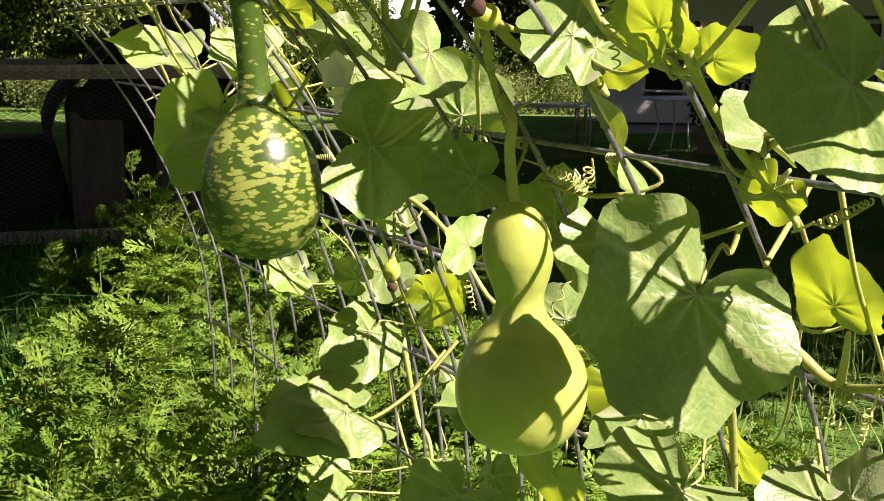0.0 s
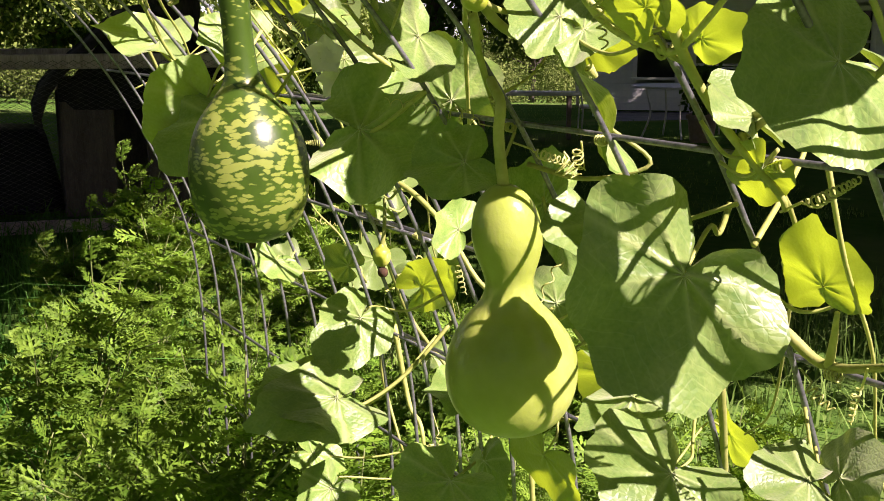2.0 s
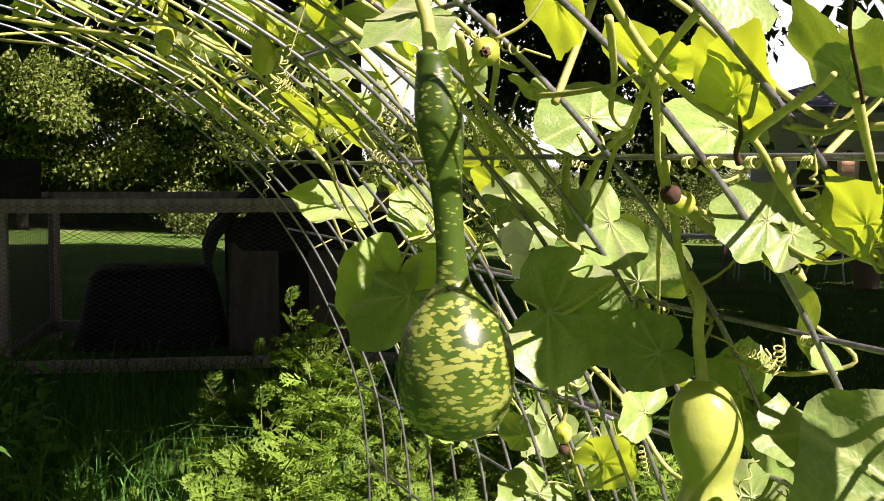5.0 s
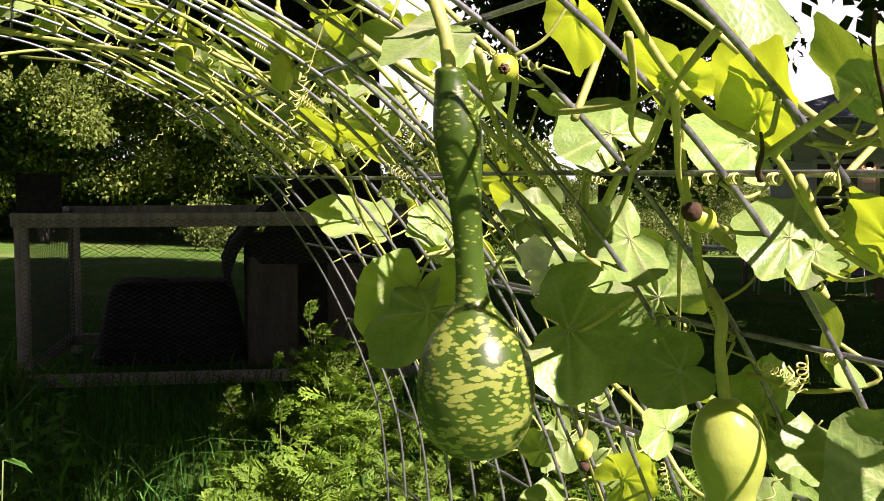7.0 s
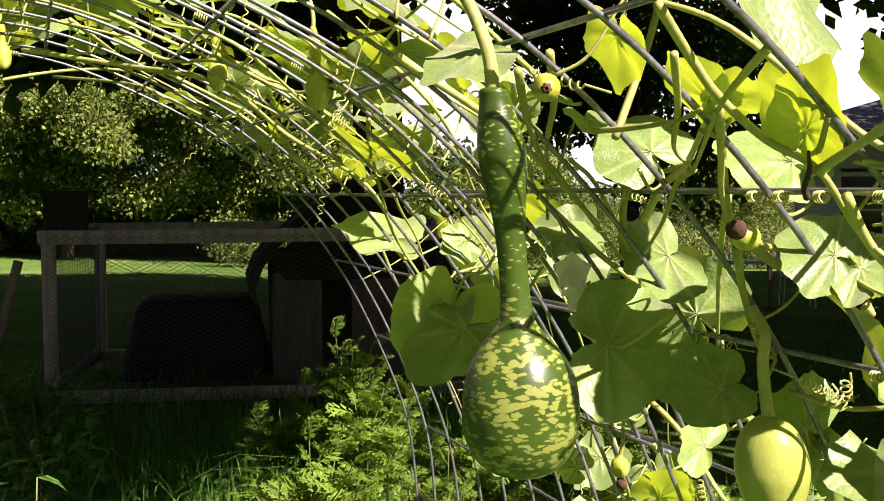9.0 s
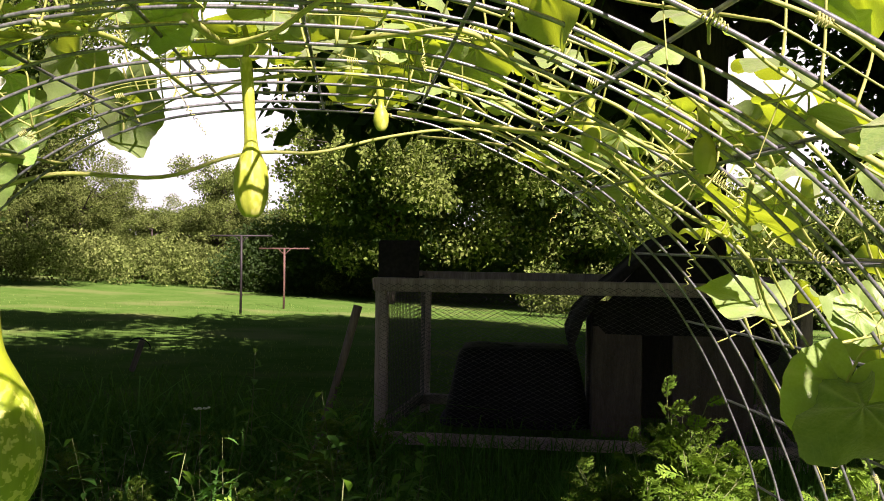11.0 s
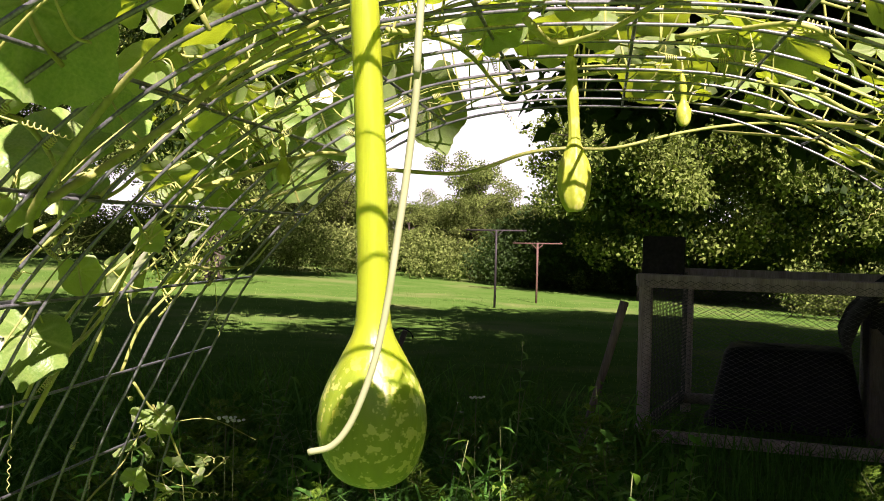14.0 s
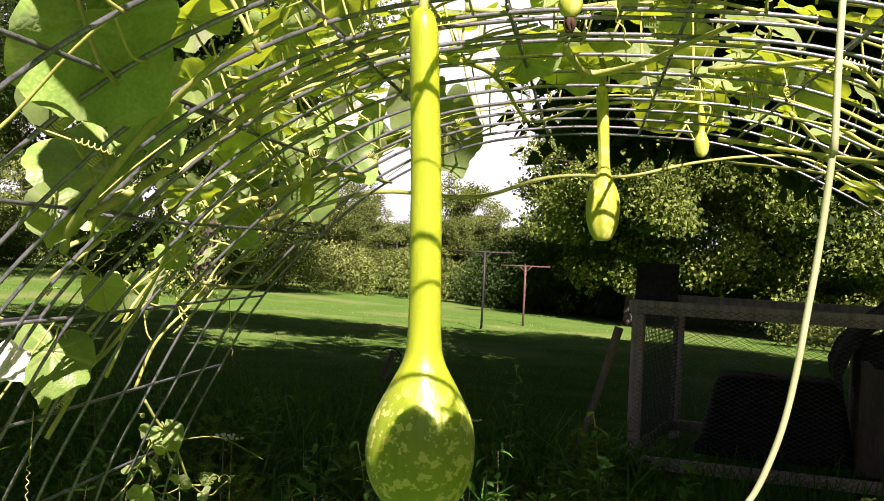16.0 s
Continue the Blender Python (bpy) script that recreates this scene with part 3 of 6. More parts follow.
PLACED_BACKLIT = [
    (0.938, 0.859, 1.367, 0.058, 0.78, -129, -35, 125),
    (1.07, 1.305, 0.961, 0.076, 1.65, -95, -21, 95),
    (1.013, 0.858, 1.271, 0.076, 1.05, 114, -4, -86),
    (1.026, 1.189, 1.46, 0.086, 0.84, -150, 53, 48),
    (0.873, 0.904, 1.469, 0.046, 1.1, 126, -10, -90),
    (0.888, 0.876, 1.462, 0.054, 0.75, 154, 50, -25),
    (1.073, 1.606, 1.11, 0.166, 0.41, 128, 56, -52),
    (0.953, 0.971, 1.183, 0.042, 1.39, -111, 19, 85),
    (0.752, 1.163, 1.667, 0.1, 0.6, -139, -24, 126),
    (0.781, 0.947, 1.574, 0.118, 0.46, 144, 31, -49),
    (0.789, 0.972, 1.58, 0.103, 0.41, 138, 19, -63),
    (0.769, 1.05, 1.604, 0.062, 1.05, 138, -17, -99),
    (0.776, 1.031, 1.601, 0.075, 0.51, 158, 39, -22),
    (0.846, 0.887, 1.484, 0.065, 1.13, 126, -12, -92),
    (0.66, 1.489, 1.69, 0.074, 1.91, -153, -14, 125),
    (0.784, 1.961, 1.585, 0.075, 2.65, 143, 20, -57),
]
LEAVES_RIGHT_FAR = [
    (0.782, 1.653, 1.377, 0.14, -97, 21, -12),
    (0.897, 2.249, 1.441, 0.15, 11, -26, 60),
    (0.955, 1.996, 1.445, 0.075, 142, 61, -153),
    (1.008, 1.735, 1.467, 0.09, -1, -58, 65),
    (1.041, 1.633, 1.245, 0.087, 152, 55, -152),
    (1.183, 1.792, 1.085, 0.089, -95, -31, -28),
    (1.214, 2.038, 1.054, 0.101, -52, -25, 134),
    (1.142, 2.269, 1.015, 0.089, -16, -35, 96),
    (0.833, 2.022, 1.612, 0.082, -35, 49, 30),
    (0.654, 2.48, 1.743, 0.099, -50, -26, -31),
    (0.722, 1.876, 1.711, 0.091, -32, -46, -66),
    (0.979, 1.999, 1.443, 0.097, -157, 65, -91),
    (0.777, 1.89, 1.683, 0.09, 22, 52, 97),
    (0.884, 2.264, 1.616, 0.091, -35, -50, -68),
    (0.667, 2.65, 1.729, 0.072, -64, 11, 173),
    (1.085, 1.884, 1.418, 0.099, -76, -1, 173),
    (0.879, 1.747, 1.664, 0.095, -50, 66, -165),
]
LEAVES_TOP = [
    (-0.349, 2.864, 1.836, 0.158, -90, -12, 41),
    (0.225, 2.926, 1.919, 0.146, -21, 37, 58),
    (0.116, 2.254, 1.94, 0.137, -17, -35, -60),
    (-0.028, 2.458, 1.929, 0.128, 9, 34, 113),
    (0.314, 2.413, 1.935, 0.129, -39, 7, 6),
    (0.247, 3.063, 1.954, 0.125, -29, -45, -54),
    (-0.105, 1.926, 1.841, 0.088, 35, -37, -129),
    (-0.358, 2.493, 1.886, 0.129, -50, 20, 52),
    (-0.015, 2.117, 1.871, 0.102, 10, 39, 109),
    (0.208, 3.084, 1.95, 0.185, -33, 28, 35),
    (0.075, 2.442, 1.953, 0.106, 5, 39, 102),
    (0.406, 2.466, 1.922, 0.132, -34, -24, -37),
    (-0.365, 3, 1.915, 0.134, -52, -10, 4),
    (-0.533, 2.72, 1.807, 0.142, -75, -2, 36),
]
LEAVES_LEFT = [
    (-0.496, 1.304, 1.757, 0.162, -50, -32, 25),
    (-0.671, 1.749, 1.634, 0.155, 27, -59, 104),
    (-0.584, 1.422, 1.707, 0.073, -96, 14, -133),
    (-0.657, 1.567, 1.581, 0.076, -100, 7, 46),
    (-0.513, 2.52, 1.773, 0.129, -73, -33, 25),
    (-0.579, 2.38, 1.764, 0.142, -84, -27, -157),
    (-0.706, 2.089, 1.528, 0.053, -91, -32, 22),
    (-0.803, 1.88, 1.366, 0.119, -107, 9, 45),
    (-0.522, 1.843, 1.775, 0.09, 18, 50, 134),
    (-0.548, 1.731, 1.765, 0.076, -24, 48, 82),
    (-0.646, 2.305, 1.742, 0.138, -76, -3, 28),
    (-0.445, 2.355, 1.831, 0.119, -33, 44, 62),
    (-0.446, 1.774, 1.849, 0.094, -46, -19, 1),
    (-0.735, 2.318, 1.645, 0.097, -68, -2, 20),
    (-0.62, 1.749, 1.733, 0.102, -59, -32, 17),
    (-0.784, 2.002, 1.464, 0.064, -93, -12, 26),
    (-0.912, 2.652, 1.116, 0.07, -124, -26, 48),
    (-0.749, 3.144, 1.699, 0.149, -93, 32, -167),
]
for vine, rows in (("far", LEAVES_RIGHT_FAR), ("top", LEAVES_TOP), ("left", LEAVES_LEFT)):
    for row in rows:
        # large leaves of the left vine take the darker copy in place of shade
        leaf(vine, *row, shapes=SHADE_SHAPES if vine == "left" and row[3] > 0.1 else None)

for rows, shapes in ((PLACED, CALM_SHAPES), (PLACED_BACKLIT, CALM_BACKLIT)):
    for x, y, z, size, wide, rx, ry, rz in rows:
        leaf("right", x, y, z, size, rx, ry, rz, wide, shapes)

# unseen leaves added outside the wire, turned to the sun, to throw shade on leaves and gourds further in: the place
# shaded, how far up the ray, size
for (x, y, z), far, size in (((0.850, 1.10, 1.165), 0.19, 0.115), ((0.885, 1.226, 1.335), 0.50, 0.15), ((0.76, 1.60, 1.35), 0.60, 0.22),
                             ((0.86, 0.91, 1.225), 0.40, 0.075), ((0.92, 1.33, 1.335), 0.42, 0.10), ((1.0, 1.40, 0.92), 0.70, 0.15),
                             ((-0.125, 1.285, 1.345), 0.60, 0.10), ((0.86, 0.75, 1.47), 0.25, 0.10), ((-0.50, 1.35, 1.75), 0.50, 0.13), ((-0.67, 1.76, 1.62), 0.60, 0.17)):
    p = Vector((x, y, z)) + SUN_TO * far
    tip = Vector((rnd.gauss(0, 0.4), rnd.gauss(0, 0.4), -1.0))
    tip = (tip - SUN_TO * tip.dot(SUN_TO)).normalized()
    e = Matrix((tip.cross(SUN_TO), tip, SUN_TO)).transposed().to_euler()
    leaf("right", *(p - tip * size * 0.15), size, math.degrees(e.x), math.degrees(e.y), math.degrees(e.z), 1.0, SHADE_SHAPES)


# where the sun falls through gaps on the hanging gourds
SUNLIT = [Vector(p) for p in ((0.65, 1.10, 1.37), (0.92, 1.13, 1.26), (-0.14, 1.31, 1.38), (-0.15, 1.32, 1.60), (0.02, 1.99, 1.62), (0.02, 1.99, 1.72))]
# and on the bare wires of the other wall
BARE = [Vector(p) for p in ((-0.97, 2.5, 0.95), (-0.95, 2.25, 1.05), (-0.99, 2.65, 0.78), (-0.92, 2.0, 1.12), (-0.99, 2.35, 0.85))]


def scatter_leaves(vine, count, s_range, y_range, out_range, size_range, gaps=0.0):
    """More leaves on the outside of the arch, most with their upper sides turned out to the light."""
    for _ in range(count):
        s, y, out = rnd.uniform(*s_range), rnd.uniform(*y_range), rnd.uniform(*out_range)
        if noise.noise(Vector((s * 0.55, y * 2.2, 4.0))) < gaps:
            continue
        p = on_arch(s, y, out)
        if any((p - t - SUN_TO * (p - t).dot(SUN_TO)).length < 0.06 for t in SUNLIT):
            continue
        if any((p - t - SUN_TO * (p - t).dot(SUN_TO)).length < 0.11 for t in BARE):
            continue
        n = (on_arch(s, y, out + 0.1) - p).normalized() + Vector((rnd.gauss(0, 0.45), rnd.gauss(0, 0.45), rnd.gauss(0.35, 0.35)))
        n.normalize()
        tip = Vector((rnd.gauss(0, 1), rnd.gauss(0, 1), rnd.gauss(-0.6, 0.7)))
        tip = (tip - n * tip.dot(n)).normalized()
        side = tip.cross(n)
        e = Matrix((side, tip, n)).transposed().to_euler()
        leaf(vine, *p, rnd.uniform(*size_range), math.degrees(e.x), math.degrees(e.y), math.degrees(e.z))


scatter_leaves("top", 170, (8.5, 16.0), (1.35, 2.75), (0.02, 0.18), (0.04, 0.10), -0.3)
scatter_leaves("top", 45, (8.6, 12.0), (1.15, 2.2), (0.03, 0.16), (0.05, 0.11), -0.3)
scatter_leaves("left", 90, (6.6, 10.5), (1.0, 2.6), (0.03, 0.18), (0.04, 0.11), -0.15)
scatter_leaves("right", 8, (16.5, 20.0), (1.2, 2.0), (0.08, 0.25), (0.08, 0.15), -0.2)
scatter_leaves("far", 7, (14.5, 18.0), (1.8, 2.7), (0.03, 0.15), (0.06, 0.12), 0.0)
scatter_leaves("far", 8, (14.5, 17.5), (1.5, 2.75), (0.08, 0.25), (0.08, 0.13), -0.4)

STEMS = [
    ("right", 0.0028, [(0.753, 1.205, 1.586), (0.754, 1.145, 1.585), (0.752, 1.067, 1.587), (0.746, 1.025, 1.593)]),
    ("right", 0.003, [(0.706, 1.000, 1.630), (0.744, 1.054, 1.595), (0.775, 1.108, 1.567), (0.795, 1.109, 1.549)]),
    ("right", 0.003, [(0.795, 1.109, 1.549), (0.808, 1.156, 1.537), (0.839, 1.227, 1.503), (0.867, 1.308, 1.466)]),
    ("right", 0.004, [(0.690, 1.236, 1.642), (0.729, 1.304, 1.607), (0.775, 1.363, 1.566), (0.794, 1.362, 1.548), (0.874, 1.369, 1.456)]),
    ("right", 0.0034, [(0.802, 0.971, 1.543), (0.790, 0.921, 1.554), (0.770, 0.859, 1.573)]),
    ("right", 0.0034, [(0.748, 1.005, 1.592), (0.785, 1.055, 1.558), (0.822, 1.107, 1.525), (0.866, 1.147, 1.468)]),
    ("right", 0.003, [(0.715, 0.903, 1.623), (0.728, 0.948, 1.610), (0.748, 1.005, 1.592), (0.795, 1.109, 1.549)]),
    ("right", 0.0046, [(0.830, 0.851, 1.508), (0.872, 0.882, 1.460), (0.915, 0.880, 1.402), (0.949, 0.853, 1.351), (0.958, 0.852, 1.336)]),
    ("right", 0.0038, [(0.813, 0.943, 1.527), (0.845, 0.956, 1.492), (0.864, 0.945, 1.469), (0.876, 0.913, 1.455), (0.877, 0.888, 1.454), (0.859, 0.839, 1.476), (0.835, 0.785, 1.503)]),
    ("right", 0.006, [(1.022, 0.946, 1.239), (1.034, 0.908, 1.214), (1.042, 0.872, 1.196), (1.033, 0.797, 1.217)]),
    ("right", 0.005, [(1.051, 1.020, 1.178), (1.063, 1.016, 1.149), (1.106, 1.045, 1.039), (1.132, 1.065, 0.931)]),
    ("right", 0.004, [(1.042, 0.872, 1.196), (1.030, 0.859, 1.223), (1.016, 0.846, 1.251)]),
    ("right", 0.0035, [(0.882, 1.184, 1.526), (0.938, 1.278, 1.456), (1.012, 1.388, 1.342)]),
    ("right", 0.004, [(0.856, 1.132, 1.479), (0.885, 1.166, 1.443), (0.920, 1.195, 1.395), (0.938, 1.204, 1.369)]),
    ("right", 0.0045, [(0.994, 1.801, 1.313), (1.033, 1.756, 1.240), (1.022, 1.593, 1.262), (1.043, 1.507, 1.219), (1.080, 1.453, 1.135), (1.078, 1.302, 1.141), (1.091, 1.258, 1.109)]),
    ("right", 0.0045, [(1.068, 1.734, 1.164), (1.118, 1.737, 1.034), (1.136, 1.646, 0.966)]),
    ("right", 0.0045, [(1.128, 1.803, 0.998), (1.150, 1.794, 0.864), (1.153, 1.753, 0.819), (1.160, 1.753, 0.621)]),
    ("right", 0.004, [(1.137, 1.869, 0.962), (1.149, 1.882, 0.877), (1.157, 1.827, 0.763)]),
    ("right", 0.0036, [(0.667, 0.959, 1.657), (0.710, 0.984, 1.625), (0.740, 0.993, 1.599), (0.773, 0.982, 1.568), (0.796, 0.952, 1.545), (0.838, 0.958, 1.500), (0.863, 0.937, 1.471), (0.886, 0.883, 1.442)]),
    ("right", 0.0035, [(0.796, 0.952, 1.545), (0.779, 0.890, 1.562), (0.770, 0.854, 1.571), (0.761, 0.829, 1.579)]),
    ("right", 0.0035, [(0.775, 0.825, 1.566), (0.805, 0.846, 1.536), (0.832, 0.863, 1.506)]),
    ("right", 0.0048, [(0.635, 1.432, 1.678), (0.665, 1.428, 1.658), (0.723, 1.395, 1.613), (0.769, 1.379, 1.572), (0.804, 1.369, 1.536), (0.843, 1.364, 1.494)]),
    ("right", 0.005, [(0.861, 1.145, 1.504), (0.890, 1.134, 1.469), (0.904, 1.078, 1.452), (0.901, 1.039, 1.454)]),
    ("right", 0.004, [(0.778, 1.050, 1.605), (0.816, 1.098, 1.568), (0.861, 1.155, 1.520), (0.910, 1.202, 1.459)]),
    ("right", 0.0045, [(0.890, 1.349, 1.500), (0.860, 1.263, 1.536), (0.841, 1.191, 1.556), (0.798, 1.089, 1.599)]),
    ("right", 0.0045, [(0.929, 1.455, 1.451), (0.875, 1.366, 1.518), (0.854, 1.287, 1.542), (0.841, 1.191, 1.556)]),
    ("right", 0.004, [(0.717, 1.226, 1.658), (0.762, 1.308, 1.620), (0.804, 1.411, 1.580), (0.881, 1.567, 1.496)]),
    ("far", 0.005, [(0.264, 2.657, 1.815), (0.434, 2.426, 1.766), (0.528, 2.167, 1.724), (0.593, 2.125, 1.691), (0.689, 2.190, 1.629), (0.785, 2.041, 1.542), (0.871, 2.145, 1.445), (0.923, 2.160, 1.373)]),
    ("far", 0.004, [(0.400, 2.177, 1.790), (0.488, 2.203, 1.753), (0.545, 1.984, 1.727), (0.633, 1.925, 1.680), (0.647, 1.659, 1.671)]),
    ("far", 0.0035, [(0.330, 3.083, 1.807), (0.472, 2.670, 1.755), (0.534, 2.641, 1.727), (0.671, 2.591, 1.648), (0.787, 2.768, 1.547), (0.835, 2.944, 1.495)]),
    ("far", 0.004, [(0.728, 1.839, 1.636), (0.767, 1.959, 1.602), (0.879, 2.221, 1.483), (0.960, 2.336, 1.371)]),
    ("top", 0.006, [(-0.040, 1.742, 1.823), (-0.012, 1.922, 1.824), (0.057, 1.850, 1.825), (0.110, 1.689, 1.824), (0.152, 1.556, 1.823)]),
    ("top", 0.0045, [(-0.225, 1.740, 1.810), (-0.170, 1.859, 1.819), (-0.147, 2.059, 1.823), (-0.126, 2.543, 1.825), (-0.010, 2.351, 1.834), (0.143, 2.247, 1.833), (0.300, 2.257, 1.819), (0.425, 2.154, 1.780)]),
    ("top", 0.0045, [(-0.293, 1.783, 1.802), (-0.242, 1.852, 1.816), (-0.162, 1.731, 1.831), (-0.076, 1.669, 1.841)]),
    ("top", 0.0045, [(0.164, 1.918, 1.832), (0.240, 1.836, 1.828), (0.323, 1.747, 1.814), (0.439, 1.907, 1.774), (0.532, 1.814, 1.733), (0.696, 1.951, 1.635)]),
    ("top", 0.004, [(0.339, 2.256, 1.820), (0.475, 2.511, 1.770), (0.544, 2.279, 1.739), (0.673, 2.184, 1.665)]),
    ("left", 0.006, [(-0.654, 1.598, 1.526), (-0.613, 1.543, 1.567), (-0.484, 1.459, 1.681), (-0.379, 1.388, 1.745), (-0.315, 1.353, 1.773)]),
    ("left", 0.006, [(-0.612, 1.569, 1.569), (-0.527, 1.652, 1.648), (-0.388, 1.619, 1.740), (-0.287, 1.576, 1.783), (-0.228, 1.550, 1.799)]),
    ("left", 0.006, [(-0.586, 1.968, 1.595), (-0.512, 2.223, 1.660), (-0.471, 2.399, 1.691), (-0.454, 2.781, 1.702)]),
    ("left", 0.0045, [(-0.870, 2.007, 1.207), (-0.813, 2.020, 1.319), (-0.795, 2.061, 1.354), (-0.760, 2.078, 1.412), (-0.673, 1.986, 1.520), (-0.632, 1.859, 1.563)]),
    ("left", 0.004, [(-0.719, 2.296, 1.467), (-0.729, 2.487, 1.454), (-0.726, 2.708, 1.458), (-0.681, 2.725, 1.511)]),
    ("left", 0.004, [(-0.436, 1.550, 1.748), (-0.486, 1.788, 1.717), (-0.529, 2.169, 1.685), (-0.584, 2.408, 1.637)]),
    ("left", 0.0045, [(-0.565, 1.365, 1.655), (-0.574, 1.457, 1.647), (-0.631, 1.636, 1.592), (-0.717, 1.788, 1.501)]),
]
for vine, r, points in STEMS:
    stem(vine, points, r * 1.1 if vine == "right" else r)
stem("top", [(-0.80, 2.9, 1.60), (-0.705, 3.0, 1.639), (-0.525, 3.0, 1.691), (-0.285, 3.0, 1.688), (-0.13, 3.0, 1.738), (-0.03, 3.0, 1.753),
             (0.085, 3.0, 1.755), (0.245, 3.0, 1.794), (0.385, 2.98, 1.814), (0.50, 2.93, 1.805), (0.62, 2.85, 1.73)], 0.0058)


def wander(vine, s, y, steps, ds, dy, r):
    """A young shoot that creeps along the wires."""
    points = []
    for k in range(steps):
        points.append(on_arch(s, y, 0.012 + 0.02 * rnd.random()))
        s += ds * rnd.uniform(0.5, 1.4) + rnd.gauss(0, 0.15)
        y += dy * rnd.uniform(0.3, 1.5) + rnd.gauss(0, 0.03)
    stem(vine, points, r, r * 0.25)


for k in range(26):
    wander("top", rnd.uniform(8.5, 16.5), rnd.uniform(1.0, 2.6), rnd.randrange(5, 10), rnd.choice((-0.5, 0.5)), rnd.uniform(-0.06, 0.06), rnd.uniform(0.0022, 0.0042))
for k in range(16):
    wander("left", rnd.uniform(5.0, 9.5), rnd.uniform(1.2, 2.6), rnd.randrange(5, 9), rnd.choice((0.4, 0.5)), rnd.uniform(-0.06, 0.06), rnd.uniform(0.002, 0.004))
for k in range(12):
    wander("right", rnd.uniform(15.5, 20), rnd.uniform(0.6, 1.9), rnd.randrange(5, 9), rnd.choice((-0.4, 0.4)), rnd.uniform(-0.05, 0.05), rnd.uniform(0.002, 0.004))


def tendril(vine, start, end, turns, radius, r=0.0011, lead=0.25):
    return part("tendril", mesh_of("tendril", *tube(coil(start, end, turns, radius, lead=lead), (r, r * 0.6), 5), TENDRIL), VINES[vine])


for k in range(70):
    vine, s0, s1, y0, y1 = rnd.choice((("top", 9, 16.5, 1.0, 2.7), ("left", 5.5, 9, 1.1, 2.6), ("right", 15.5, 19.5, 0.8, 2.2)))
    s, y = rnd.uniform(s0, s1), rnd.uniform(y0, y1)
    a = on_arch(s, y, 0.01)
    b = a + Vector((rnd.gauss(0, 0.05), rnd.gauss(0, 0.05), rnd.gauss(-0.05, 0.05)))
    tendril(vine, a, b, rnd.uniform(3, 9), rnd.uniform(0.003, 0.008), rnd.uniform(0.0007, 0.0012), rnd.uniform(0.1, 0.6))



def wrap(vine, p, turns, along):
    """A tendril wound tightly round a wire: along y on a stay, along the arch on a hoop."""
    axis = Vector((0, 1, 0)) if along == "stay" else (nearest_wire(p + Vector((0.03, 0, 0))) - nearest_wire(p - Vector((0.03, 0, 0)))).normalized()
    side = axis.orthogonal().normalized()
    over = axis.cross(side)
    line = [p + axis * (0.0032 * k / 9) + (side * math.cos(2 * math.pi * k / 9) + over * math.sin(2 * math.pi * k / 9)) * 0.0043 for k in range(int(turns * 9))]
    line.append(line[-1] + axis * 0.012 + side * 0.01 + Vector((0, 0, -0.008)))
    part("tendril", mesh_of("tendril", *tube(line, (0.0012, 0.0008), 5), TENDRIL), VINES[vine])


for p in ((0.815, 1.059, 1.525), (0.812, 1.025, 1.527), (0.812, 0.977, 1.527), (0.814, 0.911, 1.525), (0.935, 0.841, 1.372), (0.935, 1.050, 1.372), (1.027, 0.859, 1.203), (1.036, 0.973, 1.185), (0.937, 1.195, 1.370), (1.039, 1.828, 1.178), (1.048, 1.558, 1.154), (0.818, 1.757, 1.522), (0.819, 1.996, 1.521)):
    s_near = min(range(25), key=lambda k: (HOOP[k * 5].x - p[0]) ** 2 + (HOOP[k * 5].z - p[2]) ** 2)
    wrap("right", on_arch(s_near, p[1], 0.0056), rnd.uniform(3, 5), "stay")
for k in range(34):
    vine, low, high = (("top", 9, 16), ("left", 5, 9), ("right", 16, 19))[k % 3]
    y = rnd.choice([2.812 - 0.141 * j for j in range(10)] + [1.752 - 0.141 * j for j in range(8)])
    wrap(vine, on_arch(rnd.uniform(low, high), y), rnd.uniform(3, 6), "hoop")
DRY_SHOOT = [(0.72, 0.772, 1.616), (0.741, 0.795, 1.598), (0.769, 0.816, 1.572), (0.779, 0.824, 1.562)]
DRY_BUD = [(0.776, 0.939, 1.558), (0.790, 0.955, 1.545), (0.801, 0.974, 1.533), (0.808, 0.979, 1.525)]
SHOOT = [(-0.935, 2.57, 1.197), (-0.922, 2.621, 1.141), (-0.902, 2.674, 1.09), (-0.892, 2.764, 0.98), (-0.863, 2.82, 0.941), (-0.856, 2.878, 0.95), (-0.842, 2.94, 0.966)]
SHOOT_ARM = [(-0.902, 2.674, 1.09), (-0.88, 2.684, 1.096), (-0.81, 2.73, 1.096), (-0.724, 2.78, 1.044)]
